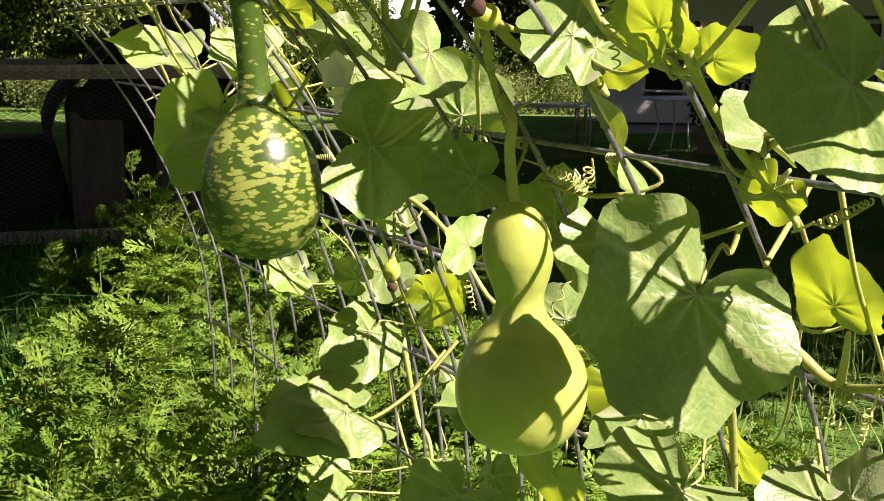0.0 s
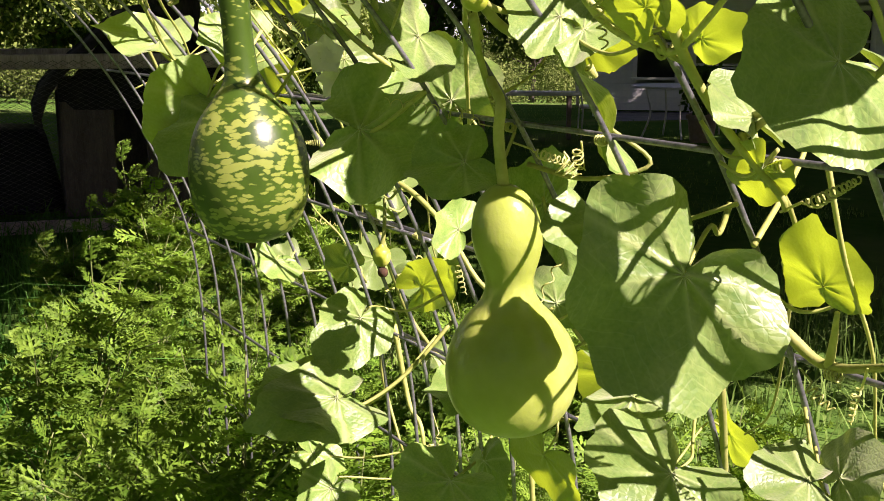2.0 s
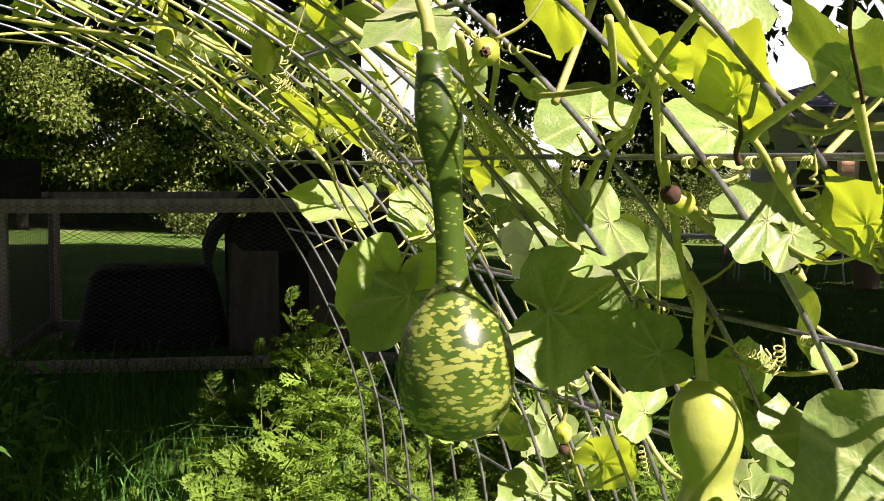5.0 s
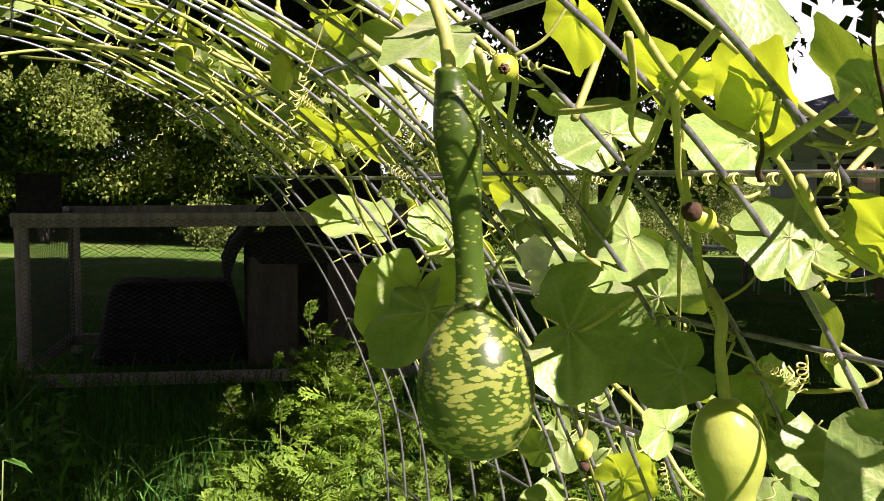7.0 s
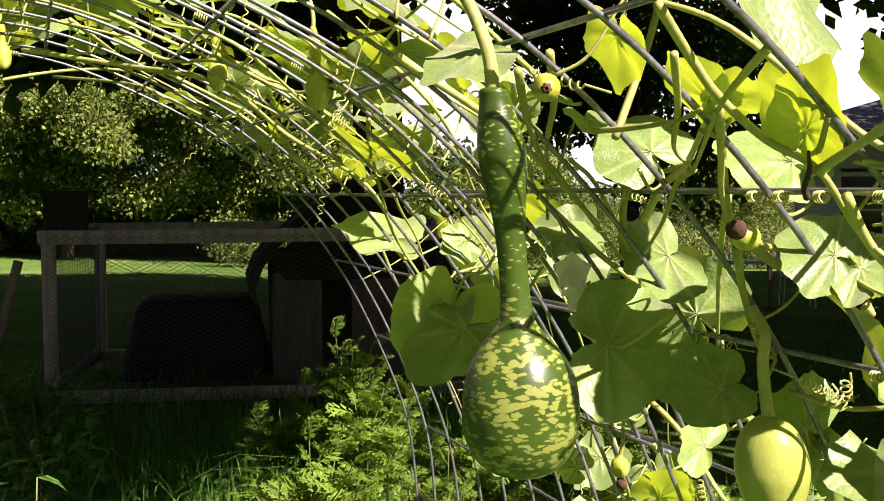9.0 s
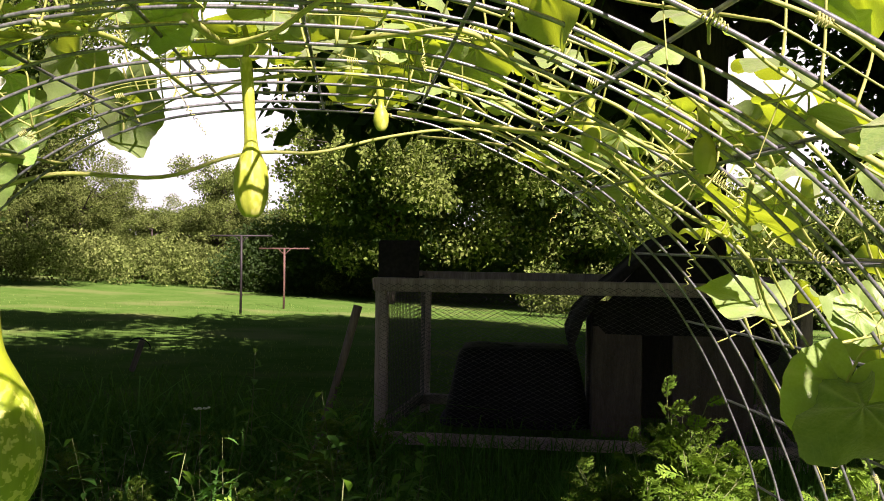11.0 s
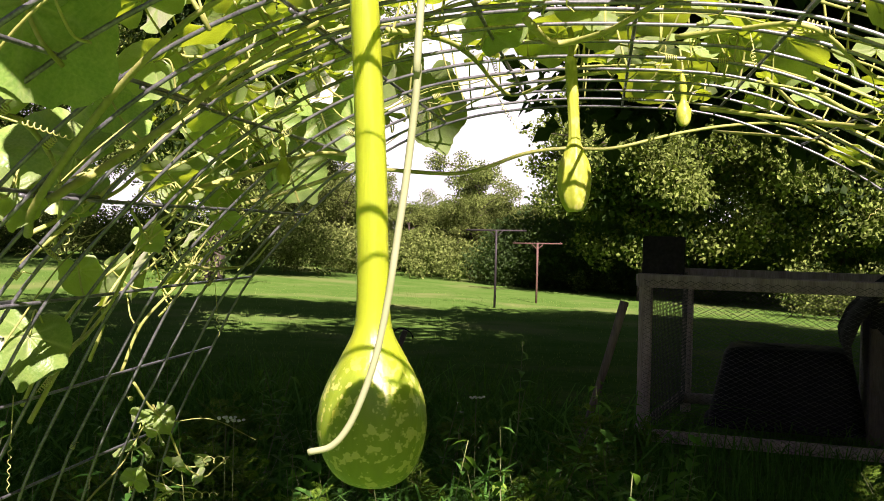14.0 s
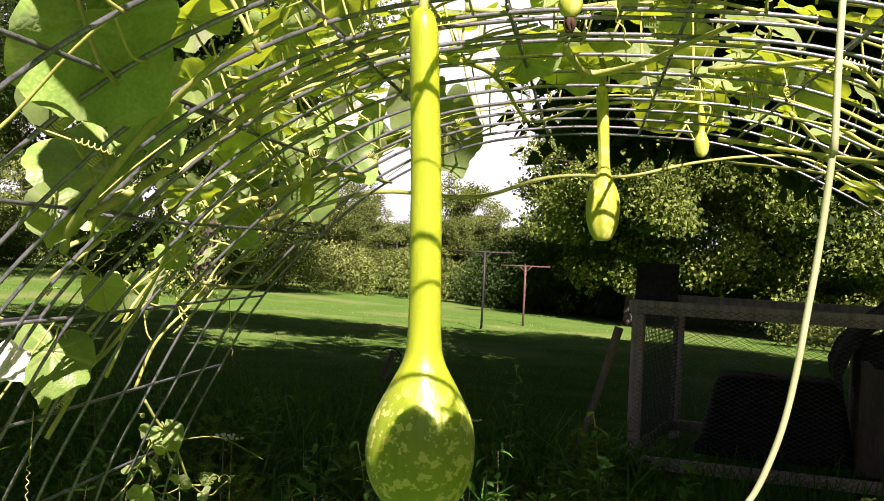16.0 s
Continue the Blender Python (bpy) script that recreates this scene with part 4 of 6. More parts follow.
for vine, a, b, turns, radius in (
    ("right", (0.959, 0.858, 1.334), (0.935, 0.771, 1.372), 11, 0.00523068),
    ("right", (0.829, 0.910, 1.510), (0.861, 0.933, 1.473), 8, 0.00388074),
    ("right", (0.945, 1.197, 1.356), (0.954, 1.101, 1.343), 9, 0.00535086),
    ("right", (0.946, 1.114, 1.355), (0.959, 1.103, 1.334), 3, 0.010059),
    ("right", (1.060, 1.494, 1.182), (1.089, 1.517, 1.113), 6, 0.00580038),
    ("right", (0.801, 1.290, 1.540), (0.818, 1.219, 1.522), 9, 0.00537555),
    ("right", (0.822, 0.905, 1.517), (0.862, 0.928, 1.472), 9, 0.00390167),
    ("right", (0.964, 1.111, 1.364), (0.983, 1.128, 1.333), 4, 0.00686781),
    ("far", (0.677, 1.898, 1.650), (0.708, 1.889, 1.626), 6, 0.00925706),
    ("far", (0.816, 1.875, 1.553), (0.851, 1.799, 1.516), 6, 0.00799378),
    ("top", (0.297, 1.783, 1.820), (0.354, 1.756, 1.806), 8, 0.00947579),
    ("top", (0.473, 1.319, 1.760), (0.510, 1.320, 1.743), 7, 0.00673573),
    ("far", (0.682, 2.417, 1.647), (0.755, 2.569, 1.585), 5, 0.0120282),
    ("far", (0.788, 1.813, 1.553), (0.817, 1.768, 1.523), 6, 0.00769487),
    ("left", (-0.596, 1.594, 1.598), (-0.569, 1.646, 1.624), 6, 0.00926614),
    ("left", (-0.611, 1.848, 1.584), (-0.585, 1.913, 1.610), 5, 0.0107883),
    ("right", (1.059, 1.048, 1.135), (1.065, 1.038, 1.119), 4, 0.00804193),
    ("right", (1.035, 0.894, 1.188), (1.048, 0.867, 1.160), 4, 0.00629455),
    ("right", (1.024, 0.820, 1.211), (1.052, 0.853, 1.149), 6, 0.00369617),
):
    tendril(vine, a, b, turns, radius, 0.0012, 0.3)
part("dry_tendril", mesh_of("dry_tendril", *tube(glide(DRY_SHOOT, 5), (0.0012, 0.0016), 6), DRY), VINES["right"], "dried brown tendril")
part("dry_tendril", mesh_of("dry_tendril", *tube(glide(DRY_BUD, 5), (0.0012, 0.003), 6), DRY), VINES["right"], "withered black flower stalk")
stem("left", SHOOT, 0.0034, 0.0016)
tendril("left", SHOOT[-1], (-0.885, 2.83, 0.985), 3, 0.012, 0.0014, 0.1)
stem("left", SHOOT_ARM, 0.0014, 0.0007)
stem("left", [(-0.99, 2.45, 0.70), (-0.965, 2.52, 0.82), (-0.93, 2.60, 0.90), (-0.90, 2.70, 0.93), (-0.885, 2.78, 0.90)], 0.0032, 0.0014)
stem("left", [(-0.985, 2.30, 0.88), (-0.96, 2.40, 0.97), (-0.93, 2.50, 1.03), (-0.915, 2.58, 1.10)], 0.003, 0.0015)
tendril("left", (-0.90, 2.70, 0.93), (-0.83, 2.84, 0.90), 4, 0.010, 0.0012, 0.35)
tendril("left", (-0.93, 2.60, 0.90), (-0.87, 2.62, 0.82), 5, 0.008, 0.0011, 0.2)
for row in ((-0.93, 2.60, 1.11, 0.055, 30, 20, 40), (-0.90, 2.62, 1.08, 0.06, 50, -20, 160), (-0.95, 2.55, 1.06, 0.05, 20, 30, 250), (-0.93, 2.66, 1.03, 0.045, 60, 10, 90), (-0.90, 2.72, 0.985, 0.05, 35, -25, 200), (-0.875, 2.80, 0.94, 0.045, 55, 15, 300),
            (-0.92, 2.74, 0.93, 0.055, 40, 20, 120), (-0.88, 2.86, 0.97, 0.04, 25, -30, 60), (-0.95, 2.62, 0.97, 0.06, 50, 25, 20)):
    leaf("left", *row)

# one long pale tendril that hangs close by
part("tendril", mesh_of("tendril", *tube(glide([(0.030, 0.50, 1.86), (0.040, 0.465, 1.68), (0.0378, 0.45, 1.578), (0.0376, 0.45, 1.5675), (0.0369, 0.45, 1.5583), (0.0361, 0.45, 1.5504), (0.0351, 0.45, 1.5426), (0.0339, 0.45, 1.5333), (0.0324, 0.45, 1.5252), (0.0305, 0.45, 1.5189), (0.0283, 0.45, 1.5138), (0.0257, 0.45, 1.5107), (0.0222, 0.45, 1.5096)], 8), (0.00062, 0.0005), 8), PALE_TENDRIL), VINES["top"], "long pale hanging tendril")


# ---- gourds ----
def gourd(name, at, profile, skin, label, turn=0.0, group="", bend=(0, 0), ribs=0, rib_depth=0.0, stalk=None, stalk_r=0.005, dry=False, sides=40):
    """A hanging gourd; its origin lies at its lowest point. profile: (radius, height) from the bottom up."""
    body = thing(name, pose(*at, 0, 0, turn), label, "gourd", group)
    part("fruit", mesh_of("fruit", *lathe(profile, sides, 0.035, bend, ribs, rib_depth), skin), body)
    top = profile[-1][1]
    if stalk:
        inv = Vector(at)
        line = [Vector((bend[0], bend[1] * math.sin(3.0), top - 0.004))] + [Matrix.Rotation(-radians(turn), 3, "Z") @ (Vector(p) - inv) for p in stalk]
        part("stalk", mesh_of("stalk", *tube(glide(line, 6), (stalk_r, stalk_r * 0.8), 8), STEM), body, "pale green stalk")
    if dry:
        pieces = []
        for k in range(6):
            a = k * 1.05 + 0.2
            pieces.append(tube(glide([(0, 0, 0.003), (0.35 * dry * math.cos(a), 0.35 * dry * math.sin(a), -dry * 0.5), (0.2 * dry * math.cos(a + 1), 0.2 * dry * math.sin(a + 1), -dry * 1.1)], 3), (dry * 0.28, dry * 0.08), 5))
        part("withered_flower", mesh_of("withered_flower", *joined(pieces), DRY), body, "shrivelled dark brown flower remnant")
    return body


gourd("speckled_gourd", (0.637, 1.115, 1.300),
      [(0.00206, 0.0), (0.01648, 0.001), (0.03296, 0.010), (0.04429, 0.028), (0.04841, 0.052), (0.04635, 0.075), (0.03914, 0.095), (0.02678, 0.112), (0.01597, 0.126),
       (0.01288, 0.142), (0.01184, 0.165), (0.01215, 0.19), (0.01391, 0.215), (0.01803, 0.24), (0.01957, 0.262), (0.01648, 0.285), (0.01288, 0.302), (0.01184, 0.311), (0.00515, 0.314)],
      SKIN_DARK, "long-necked dark green gourd with pale flecks hanging from the wire arch", bend=(-0.024, 0.0),
      stalk=[(0.609, 1.115, 1.640), (0.602, 1.13, 1.675), (0.59, 1.14, 1.70)], stalk_r=0.0062, dry=0.006)
gourd("bottle_gourd", (0.909, 1.14, 1.076),
      [(0.0021, 0.0), (0.021, 0.0015), (0.0441, 0.013), (0.05985, 0.035), (0.06563, 0.062), (0.0609, 0.090), (0.0462, 0.115), (0.03045, 0.133), (0.02394, 0.148),
       (0.02468, 0.160), (0.03045, 0.178), (0.03413, 0.197), (0.03202, 0.217), (0.0252, 0.234), (0.01365, 0.2455), (0.007875, 0.248)],
      SKIN_PALE, "smooth pale green bottle gourd hanging on the vine", bend=(-0.012, 0.0),
      stalk=[(0.893, 1.14, 1.345), (0.890, 1.14, 1.375), (0.892, 1.14, 1.40), (0.90, 1.17, 1.42)], stalk_r=0.0062, dry=0.005)
gourd("dipper_gourd", (-0.147, 1.325, 1.297),
      [(0.002, 0.0), (0.016, 0.001), (0.034, 0.010), (0.047, 0.030), (0.0525, 0.055), (0.0505, 0.080), (0.043, 0.102), (0.031, 0.125), (0.0195, 0.148), (0.0162, 0.17),
       (0.0155, 0.20), (0.0152, 0.25), (0.0148, 0.32), (0.0143, 0.39), (0.0142, 0.44), (0.0135, 0.468), (0.009, 0.481), (0.004, 0.485)],
      SKIN_LIME, "lime green long-handled gourd with pale flecks hanging inside the arch", bend=(-0.02, 0.0),
      stalk=[(-0.166, 1.325, 1.80), (-0.163, 1.33, 1.83), (-0.16, 1.34, 1.85)], stalk_r=0.005, dry=0.006)
gourd("young_dipper_gourd", (0.022, 1.99, 1.578),
      [(0.001, 0.0), (0.012, 0.002), (0.021, 0.018), (0.0255, 0.042), (0.024, 0.068), (0.017, 0.088), (0.0115, 0.102), (0.0092, 0.12), (0.0088, 0.16), (0.009, 0.20), (0.0085, 0.232), (0.004, 0.238)],
      SKIN_YOUNG, "small ribbed yellow-green gourd with a thin neck hanging inside the arch", ribs=9, rib_depth=0.035,
      stalk=[(0.012, 1.99, 1.84), (0.0, 1.99, 1.88)], stalk_r=0.005, bend=(-0.012, 0))
YOUNG = [(0.001, 0.0), (0.006, 0.001), (0.011, 0.008), (0.0135, 0.020), (0.012, 0.032), (0.007, 0.042), (0.0055, 0.052), (0.0068, 0.064), (0.006, 0.078), (0.003, 0.092)]
for at, size, label in (
        ((0.560, 2.12, 1.695), 1.25, "small green unripe gourd with a thin neck"),
        ((0.632, 1.75, 1.640), 1.2, "small green unripe gourd swelling below its stem"),
        ((0.228, 2.65, 1.775), 1.2, "small unripe gourd with a withered flower end"),
        ((-0.50, 2.2, 1.62), 1.0, "tiny unripe gourd below the tangled stems")):
    g = gourd("unripe_gourd", at, [(r * size, z * size) for r, z in YOUNG], SKIN_YOUNG, label, group="unripe gourds", bend=(-0.006, 0.004),
              stalk=[(at[0] - 0.006, at[1], at[2] + 0.105 * size), (at[0] - 0.012, at[1] + 0.004, at[2] + 0.135 * size)], stalk_r=0.003, dry=0.0035, sides=24)
ROUND = [(0.001, 0.0), (0.007, 0.001), (0.0125, 0.008), (0.0145, 0.017), (0.0125, 0.026), (0.006, 0.032), (0.003, 0.036)]
for at, size, label, face in (
        ((0.678, 1.153, 1.618), 0.85, "small round pale gourd fruit facing out from the wire", (-0.42, -0.88, -0.12)),
        ((0.800, 1.056, 1.496), 0.75, "tiny young fruit capped with a black dried flower", (-0.9, -0.2, 0.25)),
        ((0.985, 1.565, 1.155), 0.85, "tiny young fruit with a withered brown flower", (0, 0, -1)),
        ((-0.02, 1.09, 1.725), 0.62, "tiny round unripe gourd under the top wires", (0, 0, -1))):
    fruit = gourd("unripe_gourd", at, [(r * size, z * size) for r, z in ROUND], SKIN_YOUNG, label, group="unripe gourds",
                  stalk=[(at[0] + 0.004, at[1], at[2] + 0.05), (at[0] + 0.01, at[1] + 0.01, at[2] + 0.09)], stalk_r=0.003, dry=0.010 if size != 0.75 else False, sides=24)
    fruit.matrix_basis = Matrix.Translation(at) @ (-Vector(face)).to_track_quat("Z", "Y").to_matrix().to_4x4()


for at, r in (((0.795, 1.048, 1.500), 0.0085), ((0.980, 1.552, 1.150), 0.007)):
    cap = thing("dried_flower", pose(*at), "round black dried flower cap on a tiny fruit", "flower", "dried flower caps")
    part("cap", mesh_of("cap", *lathe([(0.0005, -r), (r * 0.7, -r * 0.75), (r, 0.0), (r * 0.75, r * 0.7), (0.0005, r * 0.9)], 14, 0.25), DRY), cap)
    part("stalk", mesh_of("stalk", *tube([Vector((0, 0, 0)), Vector((0.004, 0.006, -0.004)), Vector((0.009, 0.014, -0.006))], r * 0.4, 6), STEM), cap)


def white_flower(at, size, face, label, crumpled=0.3):
    """Five thin crinkled petals round a green throat."""
    f = thing("gourd_flower", look(at, tuple(Vector(at) - Vector(face))), label, "flower", "white gourd flowers")
    me_v, me_f = [], []
    for i in range(6):
        for k in range(5):
            u, w = i / 5, k / 4 - 0.5
            x, y = w * 0.60 * math.sin(math.pi * min(0.15 + u * 0.75, 1)), u * (0.58 - 0.18 * abs(w))
            me_v.append((x * size, y * size, size * (crumpled * 0.35 * u * u + 0.12 * math.sin(w * 11 + i * 0.8) * u + 0.05 * math.sin(u * 9 + k))))
    me_f = [(i * 5 + k, i * 5 + k + 1, i * 5 + k + 6, i * 5 + k + 5) for i in range(5) for k in range(4)]
    petal = mesh_of("petal", me_v, me_f, PETAL)
    for k in range(5):
        part("petal", petal, f, m=pose(0, 0, 0, 0, 0, 72 * k))
    part("throat", mesh_of("throat", *lathe([(0.002 , -0.03), (0.004, -0.015), (0.008, 0.0)], 10), STEM), f)


white_flower((0.865, 1.467, 1.436), 0.042, (-0.5, -0.8, 0.1), "crumpled white gourd flower among the leaves", 0.8)
white_flower((0.885, 1.48, 1.41), 0.038, (-0.6, -0.6, -0.3), "wilting white gourd flower hanging from the vine", 1.4)
white_flower((-0.532, 1.476, 1.70), 0.05, (0.5, -0.8, 0.0), "crumpled white gourd flower beside the wire", 1.2)
white_flower((-0.45, 2.25, 1.80), 0.06, (0.4, -0.8, -0.2), "white gourd flower under the arch", 0.8)
white_flower((-0.79, 1.72, 1.365), 0.06, (0.7, -0.7, 0.1), "open white gourd flower on the wire wall", 0.4)
# ---- weeds and grass ----
def fern_leaf(rnd, length):
    """A twice-cut ragweed leaf: pairs of narrow toothed lobes on a midrib, as verts and faces, along +y."""
    verts, faces = [], []

    def blade(a, b, w):
        d = b - a
        s = Vector((-d.y, d.x, 0)).normalized() * w
        n = len(verts)
        verts.extend([a, a + d * 0.45 + s, b, a + d * 0.45 - s + Vector((0, 0, 0.002))])
        faces.append((n, n + 1, n + 2, n + 3))

    bend = lambda y: -0.35 * (y / length) ** 2 * length * 0.6
    pairs = 4
    for k in range(pairs + 1):
        y = length * (0.14 + 0.76 * k / pairs)
        w = length * 0.42 * math.sin(math.pi * (0.18 + 0.74 * k / pairs)) * rnd.uniform(0.8, 1.15)
        base = Vector((0, y, bend(y)))
        for side in (-1, 1):
            tip = base + Vector((side * w, w * 0.7, bend(y + w * 0.7) - bend(y) - rnd.uniform(0.0, 0.3) * w))
            blade(base, tip, length * 0.056)
            for u, near in ((0.30, 0.36), (0.58, 0.26)):
                mid = base.lerp(tip, u)
                blade(mid, mid + Vector((side * w * 0.08, w * near * 1.2, 0.004)), length * 0.040)
                blade(mid, mid + Vector((side * w * near * 1.2, -w * 0.06, -0.004)), length * 0.040)
    blade(Vector((0, 0, 0)), Vector((0, length, bend(length))), length * 0.045)
    return verts, faces


def ragweed(seed, height, label):
    """A bushy weed: a branched stem, and many fern-like leaves."""
    rnd = random.Random(seed)
    plant = thing("ragweed", Matrix(), label, "weed", "ragweed plants")
    stems, leaves = [], []
    stalks = [[Vector((0, 0, 0)), Vector((rnd.gauss(0, 0.02), rnd.gauss(0, 0.02), height * 0.5)), Vector((rnd.gauss(0, 0.05), rnd.gauss(0, 0.05), height))]]
    for k in range(8):
        z = height * rnd.uniform(0.3, 0.75)
        a, r = rnd.uniform(0, 6.28), height * rnd.uniform(0.10, 0.26)
        top = min(height * rnd.uniform(0.72, 1.02), z + height * 0.45)
        stalks.append([Vector((0, 0, z)), Vector((r * 0.6 * math.cos(a), r * 0.6 * math.sin(a), (z + top) / 2)), Vector((r * math.cos(a), r * math.sin(a), top))])
    for n, s in enumerate(stalks):
        line = glide(s, 6)
        stems.append(tube(line, (0.0045 if n == 0 else 0.0025, 0.0012), 5))
        count = 15 if n == 0 else 7
        for k in range(count):
            u = 0.15 + 0.85 * (k + rnd.random()) / count
            p = line[min(int(u * (len(line) - 1)), len(line) - 1)]
            length = rnd.uniform(0.10, 0.155) * (1.12 - 0.45 * u)
            v, f = fern_leaf(rnd, length)
            m = Matrix.Translation(p) @ pose(0, 0, 0, 0, 0, math.degrees(k * 2.4 + rnd.random())) @ pose(0, 0, 0, rnd.uniform(0, 55) if u < 0.9 else rnd.uniform(30, 80), rnd.uniform(-25, 25), 0)
            leaves.append(([m @ q for q in v], f))
    part("stem", mesh_of("stem", *joined(stems), WEED_STEM), plant, kind="stuff")
    part("foliage", mesh_of("foliage", *joined(leaves), WEED, False), plant, kind="stuff")
    return plant


rnd = random.Random(5)
LABEL = "bushy bright green ragweed with feathery cut leaves"
WEEDS = [ragweed(40 + k, h, LABEL) for k, h in enumerate((0.75, 0.6, 0.85, 0.5))]
for w, spot in zip(WEEDS, ((0.78, 3.02), (0.95, 2.35), (0.55, 2.55), (0.85, 1.95))):
    w.matrix_basis = pose(*spot, 0, 0, 0, rnd.uniform(0, 360))
tall = copy_thing(WEEDS[2], pose(1.42, 4.5, 0, 0, 0, 70))
tall.scale = (1.1, 1.1, 1.22)
tagged(tall, "tall bushy ragweed standing above the other weeds")
for k in range(110):
    x, y = rnd.uniform(0.3, 2.6), rnd.uniform(1.7, 5.0)
    if x < 0.34 + 0.167 * y:
        continue
    w = copy_thing(rnd.choice(WEEDS), pose(x, y, 0, rnd.gauss(0, 6), rnd.gauss(0, 6), rnd.uniform(0, 360)))
    s = rnd.uniform(0.9, 1.12) if x < 0.75 + 0.167 * y else rnd.uniform(0.6, 1.0)
    w.scale = (s, s, s * rnd.uniform(0.9, 1.1))
for k in range(70):
    x, y = rnd.uniform(-2.2, 0.4), rnd.uniform(3.5, 6.8)
    w = copy_thing(rnd.choice(WEEDS), pose(x, y, 0, rnd.gauss(0, 6), rnd.gauss(0, 6), rnd.uniform(0, 360)))
    s = rnd.uniform(0.4, 0.85)
    w.scale = (s, s, s)


def leafy_weed(seed, height, label):
    """A nettle-like weed: one stem, pairs of pointed folded leaves."""
    rnd = random.Random(seed)
    plant = thing("leafy_weed", Matrix(), label, "weed", "leafy weeds in the grass")
    line = glide([(0, 0, 0), (rnd.gauss(0, 0.03), rnd.gauss(0, 0.03), height * 0.5), (rnd.gauss(0, 0.08), rnd.gauss(0, 0.08), height)], 8)
    part("stem", mesh_of("stem", *tube(line, (0.004, 0.0012), 6), WEED_STEM), plant)
    pieces = []
    for k in range(26):
        u = 0.12 + 0.88 * k / 25
        at = line[min(int(u * (len(line) - 1)), len(line) - 1)]
        size = rnd.uniform(0.07, 0.14) * (1.15 - 0.6 * u)
        m = Matrix.Translation(at) @ pose(0, 0, 0, 0, 0, 137 * k + rnd.uniform(-25, 25)) @ pose(0, 0, 0, rnd.uniform(-25, 45), rnd.uniform(-20, 20), 0)
        v = [Vector((0, 0, 0)), Vector((0.20, 0.28, 0.05)), Vector((0.17, 0.62, 0.0)), Vector((0, 1.0, -0.22)), Vector((-0.17, 0.62, 0.0)), Vector((-0.20, 0.28, 0.05)),
             Vector((0, 0.28, -0.01)), Vector((0, 0.62, -0.06))]
        pieces.append(([m @ (q * size) for q in v], [(0, 1, 6), (1, 2, 7, 6), (2, 3, 7), (0, 6, 5), (6, 7, 4, 5), (7, 3, 4)]))
    part("foliage", mesh_of("foliage", *joined(pieces), BROAD), plant, kind="stuff")
    return plant


BROAD = material("weed_leaf", (0.055, 0.19, 0.03), (0.14, 0.34, 0.07), specular=0.06, rough=0.45, scale=20, bump=0.0, translucent=(0.25, 0.52, 0.04), through_part=0.42,
                 random_part=0.25, island=0.4)
LEAFY = [leafy_weed(70 + k, h, "upright leafy green weed among tall grass") for k, h in enumerate((0.62, 0.48, 0.8))]
for w, spot in zip(LEAFY, ((-1.35, 3.2), (-0.55, 3.4), (-1.7, 3.9))):
    w.matrix_basis = pose(*spot, 0, 0, 0, rnd.uniform(0, 360))
for k in range(185):
    x, y = rnd.uniform(-3.6, 0.5), rnd.uniform(2.4, 6.6)
    w = copy_thing(rnd.choice(LEAFY), pose(x, y, 0, rnd.gauss(0, 9), rnd.gauss(0, 9), rnd.uniform(0, 360)))
    s = rnd.uniform(0.75, 1.2)
    w.scale = (s, s, s)


def grass(name, count, place, height, width, label, curl=0.5, mat=BLADE, seed=1):
    """Many single blades in one mesh."""
    r = random.Random(seed)
    verts, faces = [], []
    for _ in range(count):
        x, y = place(r)
        a, h = r.uniform(0, 6.283), height * r.uniform(0.45, 1.15)
        d, s = Vector((math.cos(a), math.sin(a), 0)), Vector((-math.sin(a), math.cos(a), 0)) * width * r.uniform(0.6, 1.3)
        lean, base = h * curl * r.uniform(0.1, 1.3), Vector((x, y, ground_height(x, y) - 0.01))
        n = len(verts)
        for u in (0, 0.4, 0.75):
            c = base + d * lean * u * u + Vector((0, 0, h * (u - 0.28 * curl * u ** 3)))
            verts += [c - s * (1 - u * 0.75), c + s * (1 - u * 0.75)]
        verts.append(base + d * lean * 1.25 + Vector((0, 0, h * (1 - 0.45 * curl))))
        faces += [(n, n + 1, n + 3, n + 2), (n + 2, n + 3, n + 5, n + 4), (n + 4, n + 5, n + 6)]
    return tagged(new(name, mesh_of(name, verts, faces, mat)), label, "grass", kind="stuff")


def near_patch(r):
    y = 1.5 + 7.5 * r.random() ** 0.8
    return r.uniform(-2.6 - 0.35 * y, -0.1 + 0.28 * y if y < 5 else 3.5), y


grass("tall_grass", 16000, near_patch, 0.36, 0.006, "tall dark green grass and weeds growing round the arch", 0.7, seed=2)
grass("meadow_grass", 7000, lambda r: (lambda y: (r.uniform(-2.6 - 0.5 * y, 0.25 - 0.06 * y), y))(3.2 + 6.5 * r.random()), 0.72, 0.0075, "tall dark weedy grass growing beside the pen", 0.9, seed=9)
grass("broad_grass", 2000, lambda r: (lambda y: (r.uniform(-3.6, 0.7 - 0.05 * y), y))(r.uniform(2.6, 8.0)), 0.80, 0.010, "broad-bladed arching weedy grass", 1.1, seed=3)
grass("side_grass", 5000, lambda r: (r.uniform(1.3, 5.5), r.uniform(0.4, 5.0)), 0.28, 0.005, "long unmown grass beside the arch", 0.8, LAWN_BLADE, 4)
grass("lawn_grass", 26000, lambda r: (lambda y: (r.uniform(-4 - y * 0.5, 4 + y * 0.6), y))(6 + 24 * r.random() ** 1.6), 0.07, 0.006, "short mown lawn grass", 0.8, LAWN_BLADE, 6)
SEEDSTALK = material("pale_grass_stalk", (0.25, 0.26, 0.12), (0.40, 0.38, 0.2), rough=0.7, scale=30, bump=0.1)
